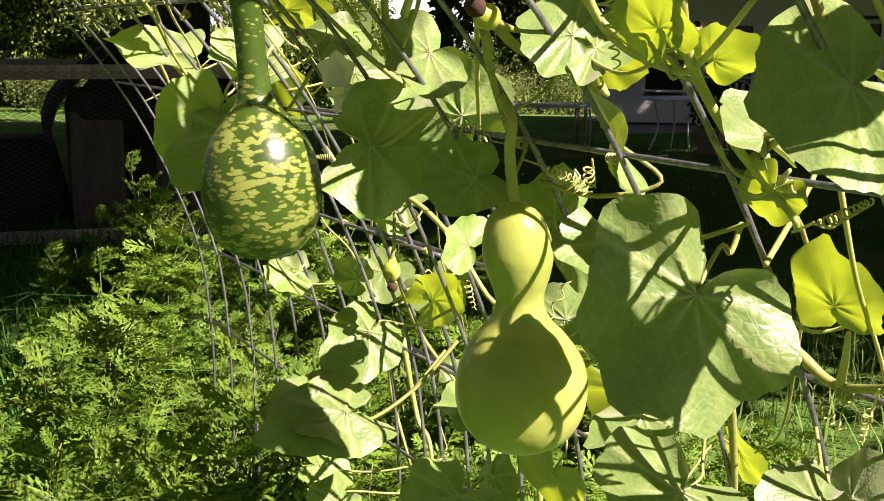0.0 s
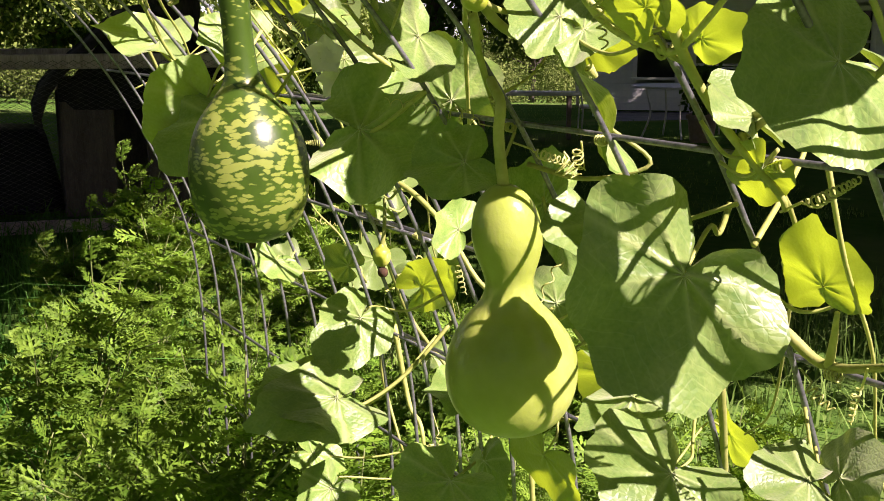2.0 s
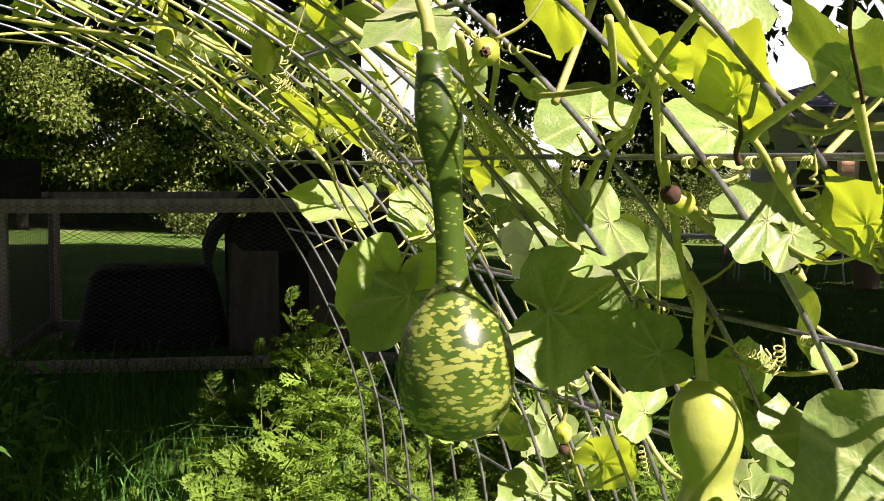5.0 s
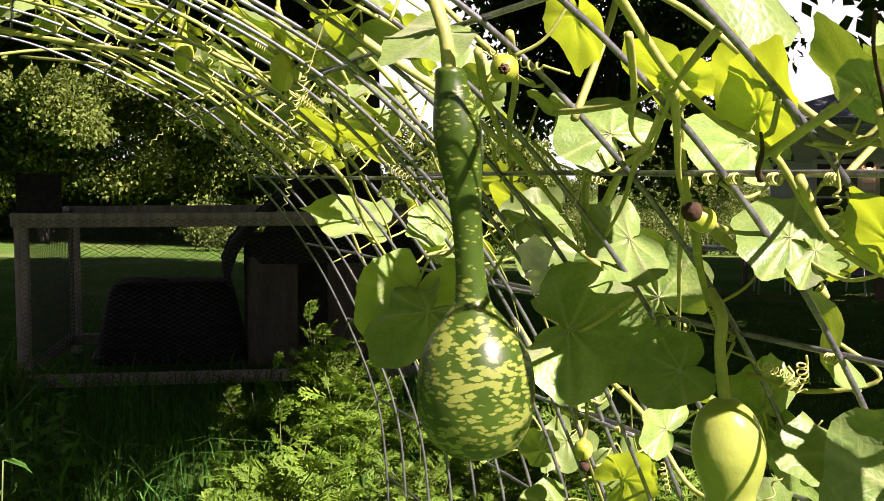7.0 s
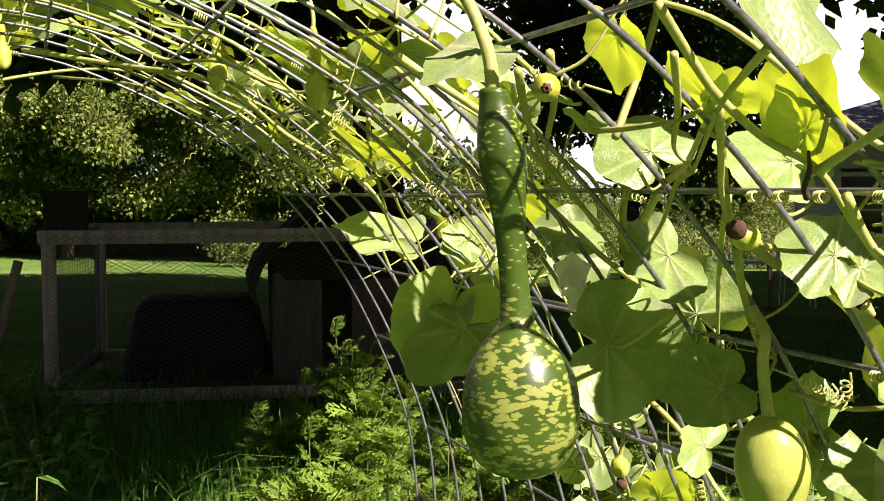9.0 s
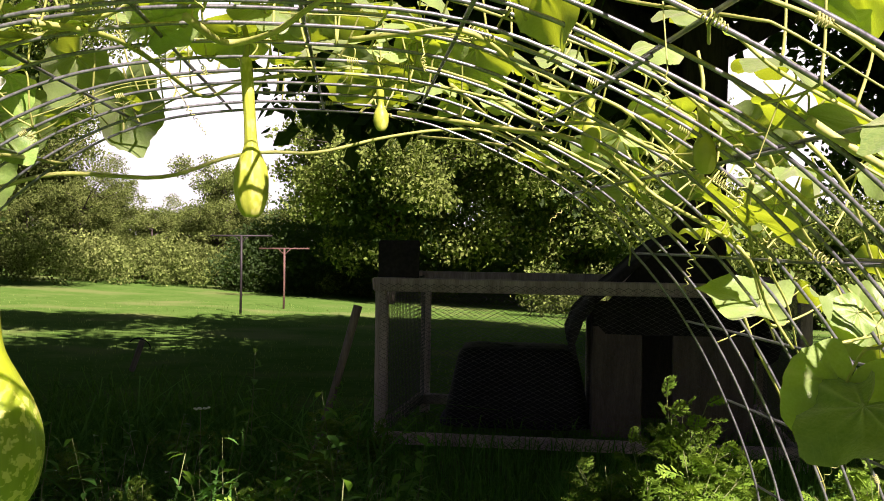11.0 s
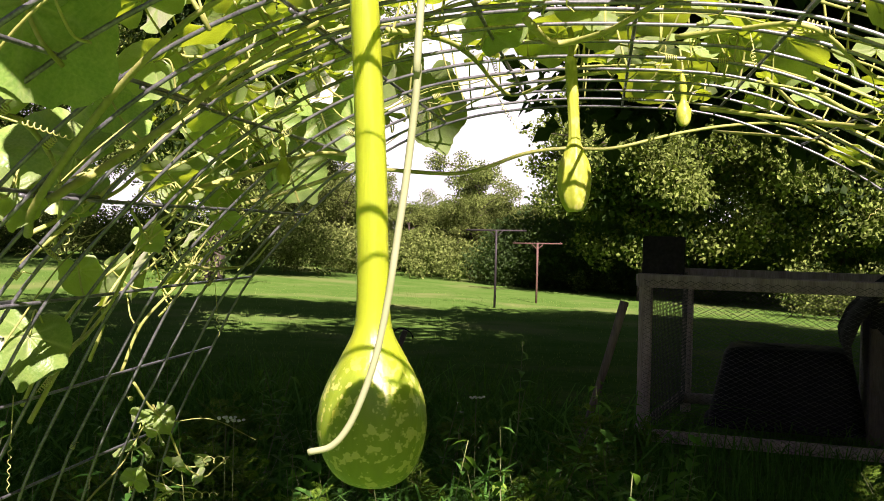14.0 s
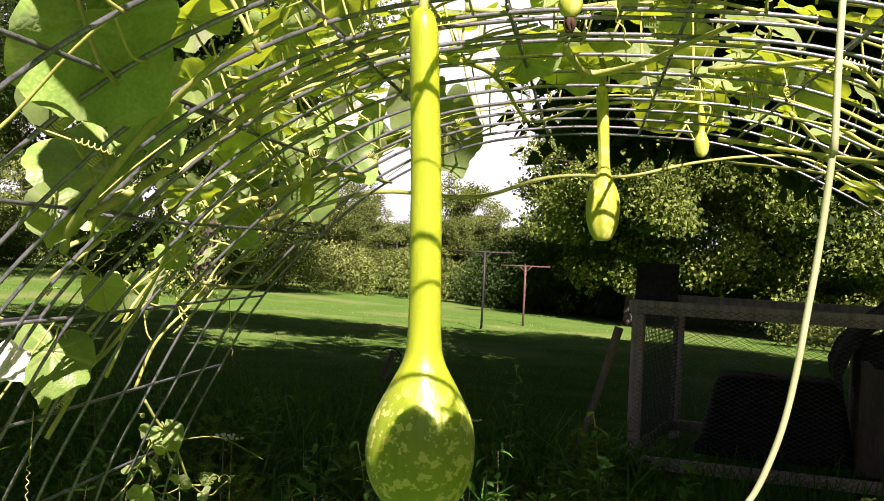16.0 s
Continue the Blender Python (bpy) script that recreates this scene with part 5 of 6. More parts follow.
grass("seed_grass", 260, lambda r: (r.uniform(-2.2, 0.3), r.uniform(2.8, 6.0)), 0.7, 0.0022, "thin pale seeding grass stalks", 0.5, SEEDSTALK, 8)
for at in ((-0.451, 5.01, 0.825), (-1.243, 4.067, 0.853), (-1.22, 4.09, 0.84)):
    f = thing("wild_flower", pose(*at), "small white umbel flower above dark grass", "flower", "white wild flowers")
    part("stalk", mesh_of("stalk", *tube([Vector((0.01, 0, -at[2])), Vector((0, 0, -0.3)), Vector((0, 0, 0))], 0.0018, 5), WEED_STEM), f)
    for k in range(9):
        a, r = k * 2.4, 0.006 * math.sqrt(k)
        part("floret", mesh_of("floret", *lathe([(0.001, 0.0), (0.007, 0.004), (0.005, 0.008), (0.001, 0.009)], 7), PETAL), f, m=pose(r * 2 * math.cos(a), r * 2 * math.sin(a), 0.002 * (k % 3), 20 * math.sin(a), 0, 0))


# ---- dog pen with kennel ----
PEN = pose(0.39, 8.33, 0.10, 0, 0, -13)


def board(name, parent, size, at, mat, label="", turn=(0, 0, 0), rough=0.004):
    return part(name, mesh_of(name, *box(*size, 0.008, (0, 0, 0), rough), mat, False), parent, label, m=pose(*at, *turn))


def chain_link(width, height, step=0.065, r=0.0026):
    """Zigzag wires woven into diamonds, in the xz plane."""
    pieces = []
    n = int(width / step)
    for k in range(n):
        line, rows = [], int(height / (step * 0.5))
        for j in range(rows + 1):
            side = 1 if (j % 2) else 0
            line.append(Vector(((k + side) * step + 0.003 * noise.noise(Vector((k, j, 0))), 0.002 * (1 if side else -1), j * step * 0.5)))
        pieces.append(tube(line, r, 4))
        line = [Vector(((k + 1 - (1 if j % 2 else 0)) * step, -0.002 * (1 if j % 2 else -1), j * step * 0.5)) for j in range(rows + 1)]
        pieces.append(tube(line, r, 4))
    return joined(pieces)


pen = thing("dog_pen", PEN, "low weathered timber pen with chain-link sides in deep shade", "animal pen")
LONG, DEEP, HIGH = 2.95, 2.0, 1.16
for x, y in ((0, 0), (LONG, 0), (0, DEEP), (LONG, DEEP), (LONG * 0.5, DEEP)):
    board("post", pen, (0.085, 0.085, HIGH + 0.1), (x, y, HIGH / 2 - 0.05), WOOD)
for y in (0, DEEP):
    board("rail", pen, (LONG + 0.1, 0.045, 0.095), (LONG / 2, y - 0.05, HIGH - 0.03), WOOD, "grey weathered top rail")
    board("rail", pen, (LONG + 0.1, 0.045, 0.09), (LONG / 2, y - 0.05, 0.03), WOOD)
for x in (0, LONG):
    board("rail", pen, (0.045, DEEP, 0.09), (x - 0.05, DEEP / 2, HIGH - 0.03), WOOD)
    board("rail", pen, (0.045, DEEP, 0.09), (x - 0.05, DEEP / 2, 0.03), WOOD)
mesh_front = mesh_of("wire_mesh", *chain_link(LONG, HIGH), LINK)
mesh_side = mesh_of("wire_mesh", *chain_link(DEEP, HIGH), LINK)
part("wire_mesh", mesh_front, pen, "grey chain-link mesh", m=pose(0, DEEP, 0), kind="stuff")
part("wire_mesh", mesh_side, pen, m=pose(0, 0, 0, 0, 0, 90), kind="stuff")
part("wire_mesh", mesh_side, pen, m=pose(LONG, 0, 0, 0, 0, 90), kind="stuff")
part("wire_mesh", mesh_front, pen, m=pose(0, -0.075, 0), kind="stuff")
tagged(board("screen_board", None, (0.30, 0.02, 0.27), tuple(PEN @ Vector((0.11, 0.05, HIGH + 0.15))), SHINGLE, "", (0, 0, -13)), "dark square board standing on the pen corner", "board")

crate = thing("plastic_tub", PEN @ pose(0.93, 0.75, 0.06, 0, 0, 4), "large upturned black plastic tub inside the pen", "tub")
bm_v, bm_f = [], []
outline = [(0.56, 0.40, 0.0), (0.55, 0.39, 0.1), (0.46, 0.33, 0.52), (0.43, 0.30, 0.57), (0.37, 0.25, 0.585), (0.0005, 0.0005, 0.575)]
for hx, hy, z in outline:
    for k in range(32):
        a = 2 * math.pi * k / 32
        c, s = math.cos(a), math.sin(a)
        bm_v.append((hx * math.copysign(abs(c) ** 0.35, c), hy * math.copysign(abs(s) ** 0.35, s), z + 0.012 * noise.noise(Vector((c * 2, s * 2, z * 3)))))
for i in range(len(outline) - 1):
    for k in range(32):
        j = (k + 1) % 32
        bm_f.append((i * 32 + k, i * 32 + j, (i + 1) * 32 + j, (i + 1) * 32 + k))
part("shell", mesh_of("shell", bm_v, bm_f, TARP), crate)
part("rim", mesh_of("rim", *tube([Vector((0.575 * math.copysign(abs(math.cos(a)) ** 0.35, math.cos(a)), 0.415 * math.copysign(abs(math.sin(a)) ** 0.35, math.sin(a)), 0.02)) for a in [2 * math.pi * k / 40 for k in range(41)]], 0.018, 6), TARP), crate)

kennel = thing("dog_kennel", PEN @ pose(2.06, 0.85, 0.03, 0, 0, 3), "dark wooden dog kennel with a rounded black roof and open doorway", "dog kennel")
for x, w in ((-0.40, 0.36), (0.29, 0.58)):
    board("front_panel", kennel, (w, 0.03, 0.82), (x, -0.5, 0.41), DARK_WOOD, "weathered front boards")
board("lintel", kennel, (1.16, 0.032, 0.22), (0, -0.502, 0.86), SHINGLE)
for x in (-0.57, 0.57):
    board("side_panel", kennel, (0.03, 1.0, 0.84), (x, 0, 0.42), DARK_WOOD)
board("back_panel", kennel, (1.14, 0.03, 0.95), (0, 0.5, 0.47), DARK_WOOD)
rv, rf = [], []
arc = [(-0.74, 0.62), (-0.76, 0.74), (-0.70, 0.90), (-0.58, 1.05), (-0.42, 1.18), (-0.24, 1.34), (-0.10, 1.45), (0.06, 1.49), (0.2, 1.44), (0.36, 1.30), (0.5, 1.13), (0.62, 1.0), (0.72, 0.86), (0.75, 0.72), (0.72, 0.62)]
for y in (-0.62, -0.3, 0.1, 0.6):
    rv += [(x + 0.02 * noise.noise(Vector((x * 3, y * 4, 0))), y, z + 0.02 * noise.noise(Vector((x * 3, y * 4, 5)))) for x, z in arc]
    rv += [(x * 0.93, y, z - 0.05) for x, z in arc]
na = len(arc)
for r in range(3):
    for k in range(na - 1):
        a, b = r * 2 * na, (r + 1) * 2 * na
        rf += [(a + k, a + k + 1, b + k + 1, b + k), (a + na + k, b + na + k, b + na + k + 1, a + na + k + 1)]
for r in (0, 3):
    for k in range(na - 1):
        a = r * 2 * na
        rf.append((a + k, a + na + k, a + na + k + 1, a + k + 1))
part("roof", mesh_of("roof", rv, rf, SHINGLE), kennel, "rounded black felt roof")
gable = [(-0.55, -0.5, 0.9), (0.55, -0.5, 0.9), (0.3, -0.5, 1.3), (0.05, -0.5, 1.43), (-0.2, -0.5, 1.32)]
gb = gable + [(x, y + 0.03, z) for x, y, z in gable]
part("gable", mesh_of("gable", gb, [(0, 1, 2, 3, 4), (9, 8, 7, 6, 5)] + [(k, k + 5, (k + 1) % 5 + 5, (k + 1) % 5) for k in range(5)], SHINGLE, False), kennel)

pole = thing("leaning_pole", Matrix(), "rough wooden pole leaning in the grass beside the pen", "pole")
part("shaft", mesh_of("shaft", *tube(glide([(-0.11, 6.98, 0.0), (0.03, 6.93, 0.5), (0.12, 6.91, 0.82), (0.208, 6.9, 1.155)], 5), (0.020, 0.027), 9), DARK_WOOD), pole)


# ---- washing line posts ----
DARK_STEEL = material("dark_steel", (0.012, 0.011, 0.011), (0.035, 0.03, 0.028), rough=0.6, scale=60, bump=0.3)


def line_post(x, y, height, width, label, mat):
    base = ground_height(x, y)
    t = thing("washing_line_post", pose(x, y, base, 0, 0, 3), label, "clothes post", "washing line posts")
    part("post", mesh_of("post", *tube([Vector((0, 0, -0.1)), Vector((0.006, 0, height * 0.5)), Vector((0, 0, height))], 0.027, 10), mat), t)
    part("crossbar", mesh_of("crossbar", *tube([Vector((-width / 2, 0, height - 0.01)), Vector((width / 2, 0, height + 0.005))], 0.020, 8), mat), t)
    for k in (-1, 1):
        part("brace", mesh_of("brace", *tube([Vector((0, 0, height - 0.16)), Vector((k * 0.15, 0, height - 0.01))], 0.012, 6), mat), t)
        part("line_hook", mesh_of("line_hook", *tube(glide([(k * width * 0.46, 0, height), (k * width * 0.46, -0.03, height + 0.03), (k * width * 0.46, 0.0, height + 0.05)], 4), 0.006, 5), mat), t)


line_post(-2.28, 25.0, 1.74, 1.35, "dark steel T-shaped washing line post on the lawn", DARK_STEEL)
line_post(-1.52, 28.0, 1.50, 1.23, "rust-brown steel T-shaped washing line post on the lawn", RUST)

stump = thing("garden_post", pose(-2.36, 13.4, 0.0, 8, 20, 0) @ Matrix.Scale(0.62, 4), "short leaning wooden garden post with a looped hose", "post")
part("post", mesh_of("post", *box(0.10, 0.09, 0.62, 0.01, (0, 0, 0.28), 0.004), DARK_WOOD, False), stump)
part("hose", mesh_of("hose", *tube([Vector((0.19 * math.cos(a), -0.06, 0.50 + 0.13 * math.sin(a))) for a in [0.1 + k * 0.16 for k in range(20)]], 0.013, 7), TARP), stump, "black hose loop")


# ---- trees ----
def limbs(rnd, base, top, r, spread, count):
    """A trunk and branching limbs: verts, faces, and the ends of the limbs."""
    pieces, ends = [], []
    trunk = glide([base, base.lerp(top, 0.35) + Vector((rnd.gauss(0, r * 0.5), rnd.gauss(0, r * 0.5), 0)), base.lerp(top, 0.7), top], 6)
    pieces.append(tube(trunk, (r, r * 0.35), 12))
    for k in range(count):
        p = trunk[int(len(trunk) * rnd.uniform(0.35, 0.95))]
        a = 2.4 * k + rnd.random()
        reach = spread * rnd.uniform(0.5, 1.0)
        q = p + Vector((math.cos(a) * reach, math.sin(a) * reach, reach * rnd.uniform(0.1, 0.7)))
        mid = p.lerp(q, 0.5) + Vector((0, 0, reach * 0.12))
        pieces.append(tube(glide([p, mid, q], 5), (r * 0.35, r * 0.06), 7))
        ends += [mid, q]
        for j in range(3):
            e = mid.lerp(q, 0.3 + 0.3 * j) + Vector((rnd.gauss(0, 0.3), rnd.gauss(0, 0.3), rnd.gauss(0.1, 0.25))) * reach * 0.5
            pieces.append(tube(glide([mid.lerp(q, 0.3 * j), mid.lerp(e, 0.6), e], 3), (r * 0.12, r * 0.03), 5))
            ends.append(e)
    return joined(pieces), ends + [top]


def foliage(seed, clumps, leaf, count, flat=0.75):
    """Many small folded leaves in clumps: clumps are (centre, radius)."""
    g = np.random.default_rng(seed)
    weight = np.array([r ** 2 for _, r in clumps])
    pick = g.choice(len(clumps), count, p=weight / weight.sum())
    centre = np.array([tuple(c) for c, _ in clumps])[pick]
    radius = np.array([r for _, r in clumps])[pick]
    d = g.normal(size=(count, 3))
    d /= np.linalg.norm(d, axis=1)[:, None]
    p = centre + d * (radius * g.random(count) ** 0.45)[:, None] * (1, 1, flat)
    a = g.normal(size=(count, 3))
    a[:, 2] -= 0.5
    a /= np.linalg.norm(a, axis=1)[:, None]
    b = np.cross(a, g.normal(size=(count, 3)))
    b /= np.linalg.norm(b, axis=1)[:, None]
    n = np.cross(a, b)
    s = (leaf * g.uniform(0.6, 1.3, count))[:, None]
    v = np.stack([p, p + a * s * 0.5 + b * s * 0.32 + n * s * 0.08, p + a * s, p + a * s * 0.5 - b * s * 0.32 + n * s * 0.08], 1).reshape(-1, 3)
    f = [(4 * k, 4 * k + 1, 4 * k + 2, 4 * k + 3) for k in range(count)]
    return v.tolist(), f


def tree(name, at, height, r, spread, leaf, count, mat, label, seed, low=0.3, clump=0.28, branches=14, group="", squash=0.8, core=0):
    rnd = random.Random(seed)
    t = thing(name, pose(*at), label, "tree", group)
    wood, ends = limbs(rnd, Vector((0, 0, -0.2)), Vector((rnd.gauss(0, 0.2), rnd.gauss(0, 0.2), height * 0.82)), r, spread, branches)
    part("trunk", mesh_of("trunk", *wood, BARK), t)
    clumps = [(e, spread * clump * rnd.uniform(0.7, 1.3)) for e in ends if e.z > height * low]
    for k in range(branches):
        a, q = rnd.uniform(0, 6.28), math.sqrt(rnd.random()) * spread
        z = height * (low + (1 - low) * rnd.random())
        q *= math.sin(math.pi * min(max((z / height - low * 0.6) / (1.06 - low * 0.6), 0.05), 0.97)) ** 0.6
        clumps.append((Vector((q * math.cos(a), q * math.sin(a), z)), spread * clump * rnd.uniform(0.6, 1.2)))
    part("crown", mesh_of("crown", *foliage(seed, clumps, leaf, count, squash), mat, False), t, kind="stuff")
    # near-black inner leaves put the crown's inner shade into the colour
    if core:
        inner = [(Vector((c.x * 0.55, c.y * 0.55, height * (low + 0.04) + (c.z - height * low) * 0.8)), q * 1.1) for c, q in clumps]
        part("inner_foliage", mesh_of("inner_foliage", *foliage(seed + 5, inner, leaf * 1.8, core, squash), TREE_DARK, False), t, "inner leaves coloured near-black to stand in for shade", kind="stuff")
    return t


# the big shade tree behind the pen, spreading over the arch
shade = thing("shade_tree", pose(3.75, 11.6, 0), "large dark maple with a thick trunk shading the pen", "tree")
rnd = random.Random(3)
wood, ends = limbs(rnd, Vector((0, 0, -0.3)), Vector((0.1, -0.4, 9.0)), 0.33, 6.5, 22)
part("trunk", mesh_of("trunk", *wood, BARK), shade, "thick dark trunk with spreading limbs")
clumps = []
while len(clumps) < 440:
    x, y, z = rnd.uniform(-6.5, 9.0), rnd.uniform(-6, 18), rnd.uniform(3.4, 12.0)
    # unseen crown is cut along the sun ray to light weeds and lawn
    edge = 2.2 - 0.97 * (z - 4) + 0.45 * (x - 2.6 - 0.42 * (z - 4))
    gap = Vector((x - 1.95, y - 4.2, z - 0.7))
    if (gap - SUN_TO * gap.dot(SUN_TO)).length < 1.2:
        continue
    if any((q - SUN_TO * q.dot(SUN_TO)).length < 1.5 for q in (Vector((x + 2.7, y - 19.1, z)), Vector((x + 5.4, y - 18.3, z)))):
        continue
    if y > 3 and (z - 2.6) / y < 0.32 and x < 1.0 - 0.05 * y:
        continue
    if x < -2.2 and y < 5 or x < -0.8 and z < 7.0:
        continue
    if y + 0.97 * z > 23.5 + 0.25 * x:
        continue
    if y < max(edge, -5.0) or ((x - 2) / 9) ** 2 + ((y - 6.5) / 12) ** 2 > 1 or (z < 4.6 and y > 9):
        continue
    clumps.append((Vector((x - 3.75, y - 11.6, z)), rnd.uniform(0.7, 1.1) if y < edge + 1.5 else rnd.uniform(1.0, 1.6)))
# small clumps added overhead, out of view, to shade the grass by the arch
for k in range(18):
    clumps.append((Vector((rnd.uniform(2.15, 2.5) - 3.75, rnd.uniform(-0.5, 1.2) - 11.6, rnd.uniform(4.8, 5.2))), 0.3))
for k in range(75):
    clumps.append((Vector((rnd.uniform(-0.3, 4.3) - 3.75, rnd.uniform(12.0, 16.5) - 11.6, rnd.uniform(2.9, 5.6))), rnd.uniform(0.6, 1.0)))
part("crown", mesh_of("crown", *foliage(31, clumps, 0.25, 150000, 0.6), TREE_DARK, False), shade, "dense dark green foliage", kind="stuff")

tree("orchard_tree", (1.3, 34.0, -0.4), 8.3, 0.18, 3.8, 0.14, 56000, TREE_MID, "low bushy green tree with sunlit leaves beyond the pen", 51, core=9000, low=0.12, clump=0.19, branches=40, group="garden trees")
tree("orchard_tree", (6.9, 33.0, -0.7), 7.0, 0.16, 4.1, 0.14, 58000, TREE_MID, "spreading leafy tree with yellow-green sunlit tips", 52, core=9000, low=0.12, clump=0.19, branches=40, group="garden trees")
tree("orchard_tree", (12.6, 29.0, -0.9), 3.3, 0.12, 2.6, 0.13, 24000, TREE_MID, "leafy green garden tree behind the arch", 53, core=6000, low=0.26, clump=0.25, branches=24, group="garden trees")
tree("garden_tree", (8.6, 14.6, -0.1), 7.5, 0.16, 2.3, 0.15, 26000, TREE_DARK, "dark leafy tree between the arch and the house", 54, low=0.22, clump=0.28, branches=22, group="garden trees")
far_trees = [tree("woodland_tree", (-14, 44, 0), 11, 0.2, 4.0, 0.13, 45000, TREE_FAR, "tall green woodland tree at the lawn's edge", 61, low=0.0, clump=0.22, branches=26, group="woodland edge"),
             tree("woodland_tree", (-13.0, 46, 0), 6.2, 0.14, 2.8, 0.11, 40000, TREE_FAR, "rounded green woodland tree at the lawn's edge", 62, low=0.0, clump=0.22, branches=26, group="woodland edge"),
             tree("woodland_tree", (-4.9, 46, -0.6), 5.3, 0.12, 1.9, 0.10, 26000, TREE_FAR, "slender airy woodland tree against the sky", 63, low=0.05, clump=0.24, branches=22, group="woodland edge")]
rnd = random.Random(8)
for k in range(44):
    x = -34 + 2.0 * k + rnd.uniform(-1.0, 1.0)
    y = 44 + rnd.uniform(-2, 8)
    low_part = -12.5 < x < 1.0
    c = copy_thing(far_trees[rnd.choice((1, 2))] if low_part else rnd.choice(far_trees), pose(x, y, ground_height(x, y) - 0.3, 0, 0, rnd.uniform(0, 360)))
    s = rnd.uniform(0.52, 0.68) if low_part else rnd.uniform(0.28, 0.4) if 12 < x < 30 else rnd.uniform(0.8, 1.2)
    c.scale = (s * 1.1, s * 1.1, s)
for k in range(9):
    x, y = -11.5 + 1.15 * k + rnd.uniform(-0.4, 0.4), 41 + rnd.uniform(0, 2)
    c = copy_thing(far_trees[rnd.choice((1, 2))], pose(x, y, ground_height(x, y) - 0.4, 0, 0, rnd.uniform(0, 360)))
    s = rnd.uniform(0.45, 0.58)
    c.scale = (s * 1.1, s * 1.1, s)
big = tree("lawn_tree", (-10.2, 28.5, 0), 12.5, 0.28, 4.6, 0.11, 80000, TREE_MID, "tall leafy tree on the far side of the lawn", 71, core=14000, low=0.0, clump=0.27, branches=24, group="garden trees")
tree("lawn_tree", (-17.5, 27.0, 0), 12, 0.3, 4.8, 0.13, 60000, TREE_DARK, "tall dark leafy tree beside the lawn", 72, low=0.0, clump=0.27, branches=24, group="garden trees")

# added unseen trees close the garden behind and beside the path, cutting sky light
# this copy stands out of view to darken the lawn beside the arch
copy_thing(shade, pose(11.8, -0.5, 0, 0, 0, 140))
for x, y, s in ((-8, -13, 0.9), (0, -18, 1.0), (-15, -4, 1.0), (-17, 8, 1.0), (16, -14, 0.8), (22, 2, 1.0), (9, -20, 0.9)):
    c = copy_thing(big, pose(x, y, 0, 0, 0, 37 * x))
    c.scale = (s, s, s * 0.85)


def hedge(name, seed, x0, x1, y0, depth, height, leaf, count, mat, label):
    g = random.Random(seed)
    clumps = []
    for k in range(int((x1 - x0) * 3)):
        x = g.uniform(x0, x1)
        y = y0 + g.uniform(0, depth)
        h = height * g.uniform(0.35, 1.0)
        clumps.append((Vector((x, y, ground_height(x, y) + h * 0.5)), h * 0.55))
    return tagged(new(name, mesh_of(name, *foliage(seed, clumps, leaf, count, 0.9), mat, False)), label, "bushes", kind="stuff")


hedge("undergrowth", 81, -32, 4, 36.5, 4, 1.9, 0.10, 100000, TREE_FAR, "dense green undergrowth along the edge of the lawn")
# near-black leaf colour here stands in for shade under the trees
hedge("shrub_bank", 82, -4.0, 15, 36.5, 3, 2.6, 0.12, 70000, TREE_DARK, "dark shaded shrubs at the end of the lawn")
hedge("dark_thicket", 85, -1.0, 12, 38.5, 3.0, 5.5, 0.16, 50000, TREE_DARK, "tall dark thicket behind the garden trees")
hedge("left_thicket", 86, -36, -8.6, 33.5, 4.0, 2.3, 0.09, 80000, TREE_FAR, "dense green thicket beside the lawn")
hedge("tall_meadow", 83, 5, 34, 27, 6, 1.7, 0.09, 60000, TREE_FAR, "tall rough meadow plants behind the garden")

# ---- house ----
HOUSE = pose(14.1, 17.8, -0.35, 0, 0, -38)
house = thing("house", HOUSE, "white clapboard house with a grey roof in shade", "house")


def slab(name, parent, size, at, mat, label="", turn=(0, 0, 0), bevel=0.01):
    return part(name, mesh_of(name, *box(*size, bevel), mat, False), parent, label, m=pose(*at, *turn))


WIDE, WALL = 10.0, 2.75
openings = [(1.15, 0.75, 0.8, 2.15), (2.35, 0.9, 0.05, 2.1), (4.6, 1.1, 0.9, 2.15), (7.4, 1.1, 0.9, 2.15)]
for k in range(20):
    z0 = 0.18 + k * 0.13
    cuts, x = [], 0.0
    for ox, ow, oz0, oz1 in openings:
        if z0 + 0.13 > oz0 and z0 < oz1:
            cuts.append((x, ox - ow / 2))
            x = ox + ow / 2
    cuts.append((x, WIDE))
    for a, b in cuts:
        slab("board", house, (b - a, 0.03, 0.135), ((a + b) / 2, 0.0, z0 + 0.065), SIDING, turn=(-4, 0, 0), bevel=0.004)
slab("wall", house, (WIDE, 0.1, 0.30), (WIDE / 2, 0.03, 0.0), ROOF, "grey foundation")
slab("wall", house, (0.12, 8.0, WALL), (0.0, 4.03, WALL / 2), SIDING)
slab("wall", house, (0.12, 8.0, WALL), (WIDE, 4.03, WALL / 2), SIDING)
slab("wall", house, (WIDE, 0.12, WALL), (WIDE / 2, 8.0, WALL / 2), SIDING)
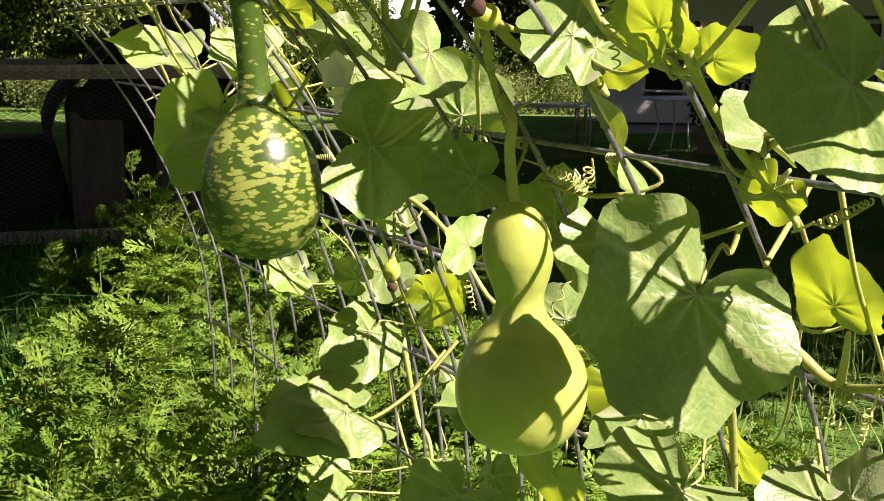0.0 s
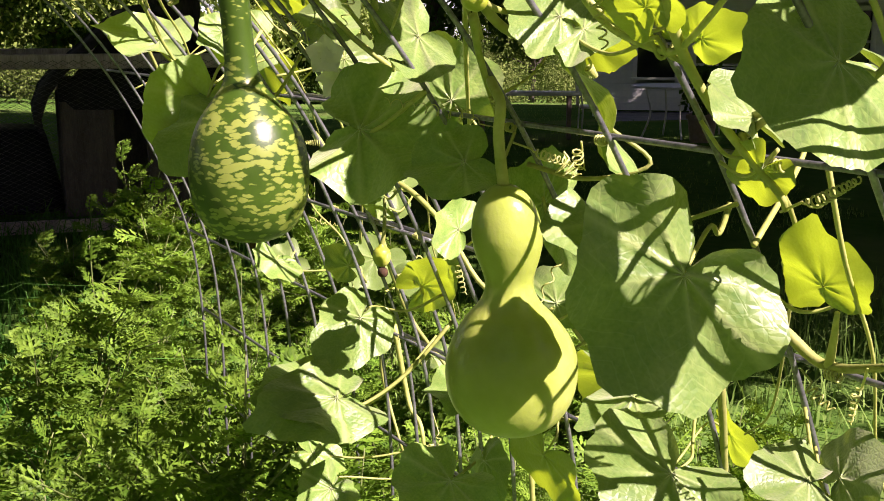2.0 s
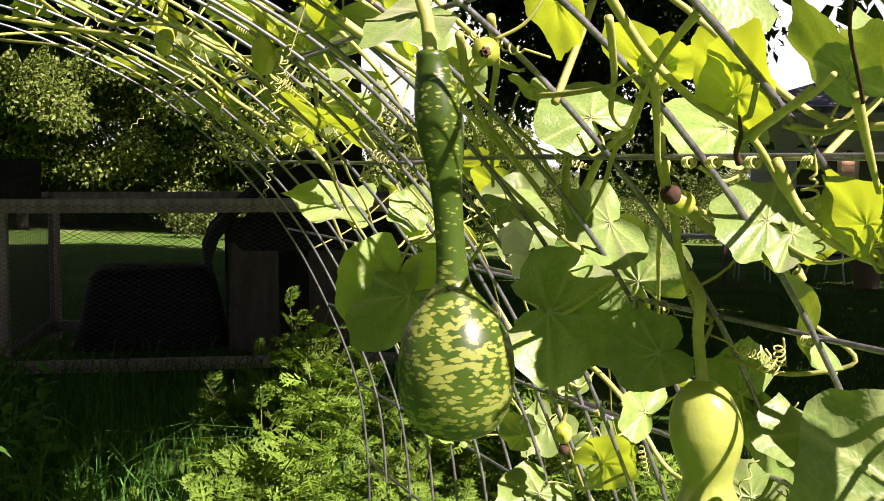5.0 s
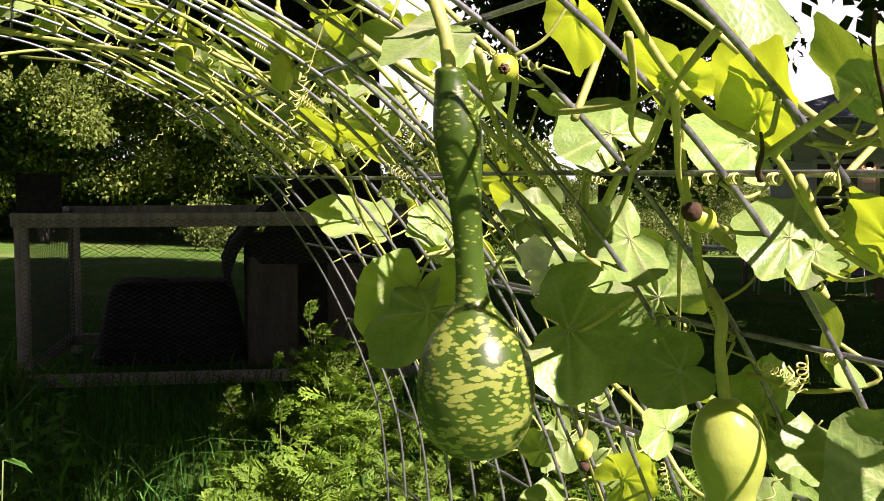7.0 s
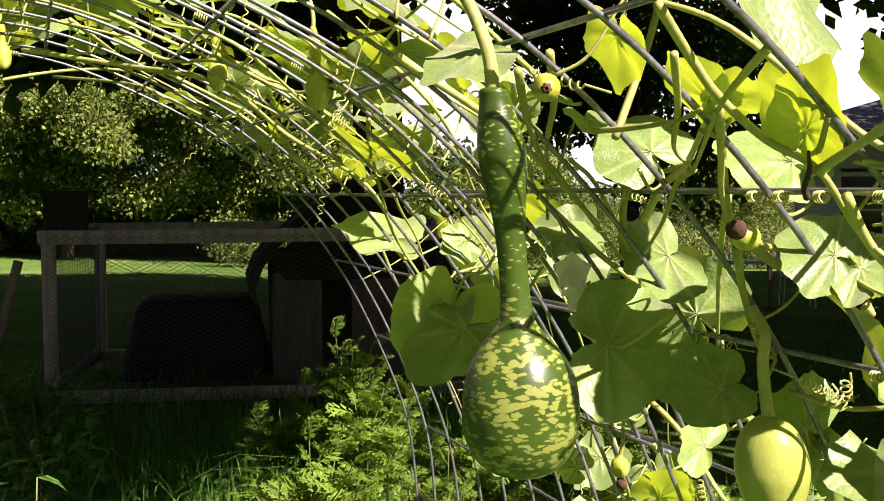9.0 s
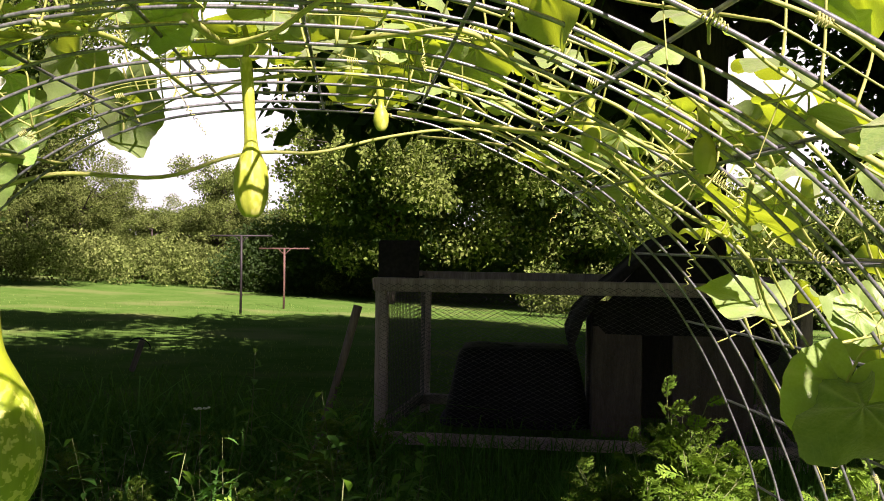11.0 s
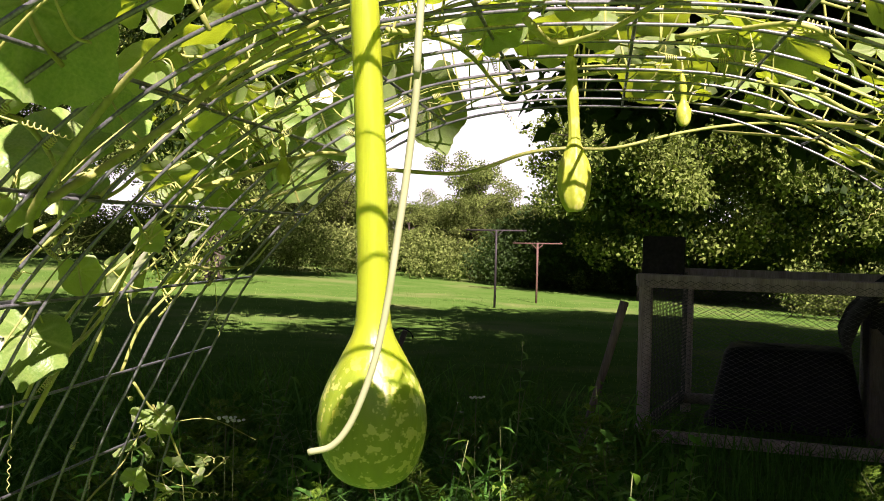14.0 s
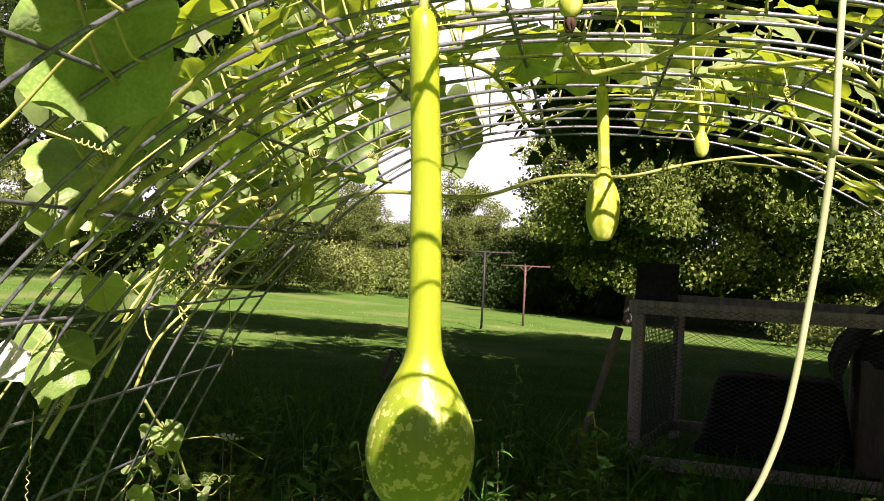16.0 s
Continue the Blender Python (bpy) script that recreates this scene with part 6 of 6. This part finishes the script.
for ox, ow, oz0, oz1 in openings:
    win = part("door" if oz0 < 0.1 else "window", mesh_of("window", *box(ow + 0.16, 0.06, 0.09, 0.008, (0, -0.03, (oz1 - oz0) / 2)), TRIM, False), house, m=pose(ox, 0, (oz0 + oz1) / 2))
    for sx in (-1, 1):
        part("frame", mesh_of("frame", *box(0.09, 0.06, oz1 - oz0, 0.008, (sx * (ow / 2 + 0.035), -0.03, 0)), TRIM, False), win)
    part("sill", mesh_of("sill", *box(ow + 0.2, 0.09, 0.05, 0.008, (0, -0.05, -(oz1 - oz0) / 2)), TRIM, False), win)
    part("pane", mesh_of("pane", *box(ow, 0.02, oz1 - oz0, 0.002, (0, 0.04, 0)), GLASS_DARK, False), win)
    part("glazing_bar", mesh_of("glazing_bar", *box(ow, 0.035, 0.045, 0.004, (0, 0.01, 0)), TRIM, False), win)
slab("soffit", house, (WIDE + 1.0, 0.75, 0.06), (WIDE / 2, -0.3, WALL + 0.02), TRIM)
slab("fascia", house, (WIDE + 1.0, 0.04, 0.20), (WIDE / 2, -0.68, WALL + 0.12), TRIM)
roof = [(-0.5, -0.7, WALL + 0.2), (WIDE + 0.5, -0.7, WALL + 0.2), (WIDE - 3.2, 4, WALL + 1.5), (3.2, 4, WALL + 1.5), (-0.5, 8.6, WALL + 0.2), (WIDE + 0.5, 8.6, WALL + 0.2)]
roof += [(x, y, z - 0.12) for x, y, z in roof]
part("roof", mesh_of("roof", roof, [(0, 1, 2, 3), (4, 0, 3), (5, 4, 3, 2), (1, 5, 2), (6, 9, 8, 7), (10, 9, 6), (11, 8, 9, 10), (7, 8, 11), (0, 6, 7, 1), (0, 4, 10, 6), (4, 5, 11, 10), (5, 1, 7, 11)], ROOF, False), house, "grey shingled hip roof")
upper = part("upper_storey", mesh_of("upper_storey", *box(5.5, 4.5, 2.2, 0.02, (6.6, 4.2, WALL + 1.5)), SIDING, False), house, "white upper storey")
up = [(3.5, 1.6, WALL + 2.55), (9.7, 1.6, WALL + 2.55), (9.7, 6.8, WALL + 2.55), (3.5, 6.8, WALL + 2.55), (3.5, 4.2, WALL + 4.2), (9.7, 4.2, WALL + 4.2)]
part("upper_roof", mesh_of("upper_roof", up, [(0, 1, 5, 4), (2, 3, 4, 5), (3, 0, 4), (1, 2, 5), (3, 2, 1, 0)], ROOF, False), house)
lamp = part("porch_lamp", mesh_of("porch_lamp", *lathe([(0.02, 0.10), (0.06, 0.07), (0.07, 0.0), (0.05, -0.02)], 14), RUST), house, "small lit porch lamp", m=pose(1.72, -0.09, 2.05))
part("bulb", mesh_of("bulb", *lathe([(0.004, -0.075), (0.03, -0.06), (0.035, -0.03), (0.02, 0.0)], 12), BULB), lamp, "warm glowing bulb")
deck = tagged(new("patio", mesh_of("patio", *box(8.0, 3.0, 0.14, 0.02, (4.2, -1.6, 0.07)), ROOF, False)), "grey patio slab before the house", "patio", kind="structure")
deck.matrix_basis = HOUSE


def patio_table(at):
    t = thing("patio_table", at, "white metal patio table with clutter in the shade", "table")
    part("tabletop", mesh_of("tabletop", *lathe([(0.002, 0.70), (0.55, 0.70), (0.57, 0.715), (0.55, 0.73), (0.002, 0.73)], 28), TRIM), t)
    for k in range(4):
        a = math.radians(45 + 90 * k)
        part("leg", mesh_of("leg", *tube(glide([(0.40 * math.cos(a), 0.40 * math.sin(a), 0.70), (0.32 * math.cos(a), 0.32 * math.sin(a), 0.35), (0.44 * math.cos(a), 0.44 * math.sin(a), 0)], 4), 0.014, 7), TRIM), t)


def patio_chair(at):
    t = thing("patio_chair", at, "white metal patio chair beside the table", "chair", "patio chairs")
    part("seat", mesh_of("seat", *box(0.46, 0.44, 0.03, 0.012, (0, 0, 0.43)), TRIM, False), t)
    part("backrest", mesh_of("backrest", *tube(glide([(-0.22, 0.2, 0.43), (-0.23, 0.26, 0.85), (0, 0.28, 0.93), (0.23, 0.26, 0.85), (0.22, 0.2, 0.43)], 5), 0.013, 7), TRIM), t)
    for k in (-0.12, 0.0, 0.12):
        part("slat", mesh_of("slat", *box(0.05, 0.012, 0.46, 0.004, (k, 0.245, 0.67)), TRIM, False), t)
    for x in (-0.2, 0.2):
        for y in (-0.19, 0.19):
            part("leg", mesh_of("leg", *tube([Vector((x, y, 0.43)), Vector((x * 1.1, y * 1.1, 0))], 0.012, 6), TRIM), t)


GARDEN_Z = ground_height(10.8, 12.0)
patio_table(pose(10.9, 12.0, GARDEN_Z, 0, 0, 20))
patio_chair(pose(10.0, 12.6, GARDEN_Z, 0, 0, 60))
patio_chair(pose(12.0, 12.3, GARDEN_Z, 0, 0, -80))
bench = thing("garden_bench", pose(9.1, 13.0, GARDEN_Z, 0, 0, -35), "grey garden bench with items on it", "bench")
part("seat", mesh_of("seat", *box(1.5, 0.4, 0.05, 0.01, (0, 0, 0.62)), TRIM, False), bench)
for x in (-0.6, 0.6):
    part("leg", mesh_of("leg", *box(0.06, 0.36, 0.6, 0.01, (x, 0, 0.3)), DARK_WOOD, False), bench)
pot = thing("flower_pot", pose(10.6, 11.1, ground_height(10.6, 11.1)), "large pale flower pot with a dark shrub", "flower pot")
part("pot", mesh_of("pot", *lathe([(0.13, 0.0), (0.15, 0.02), (0.19, 0.3), (0.21, 0.31), (0.21, 0.36), (0.18, 0.36), (0.16, 0.28)], 24), TERRACOTTA), pot)
part("shrub", mesh_of("shrub", *foliage(91, [(Vector((0, 0, 0.6)), 0.3), (Vector((0.1, 0.05, 0.85)), 0.22)], 0.09, 700), TREE_DARK, False), pot, kind="stuff")
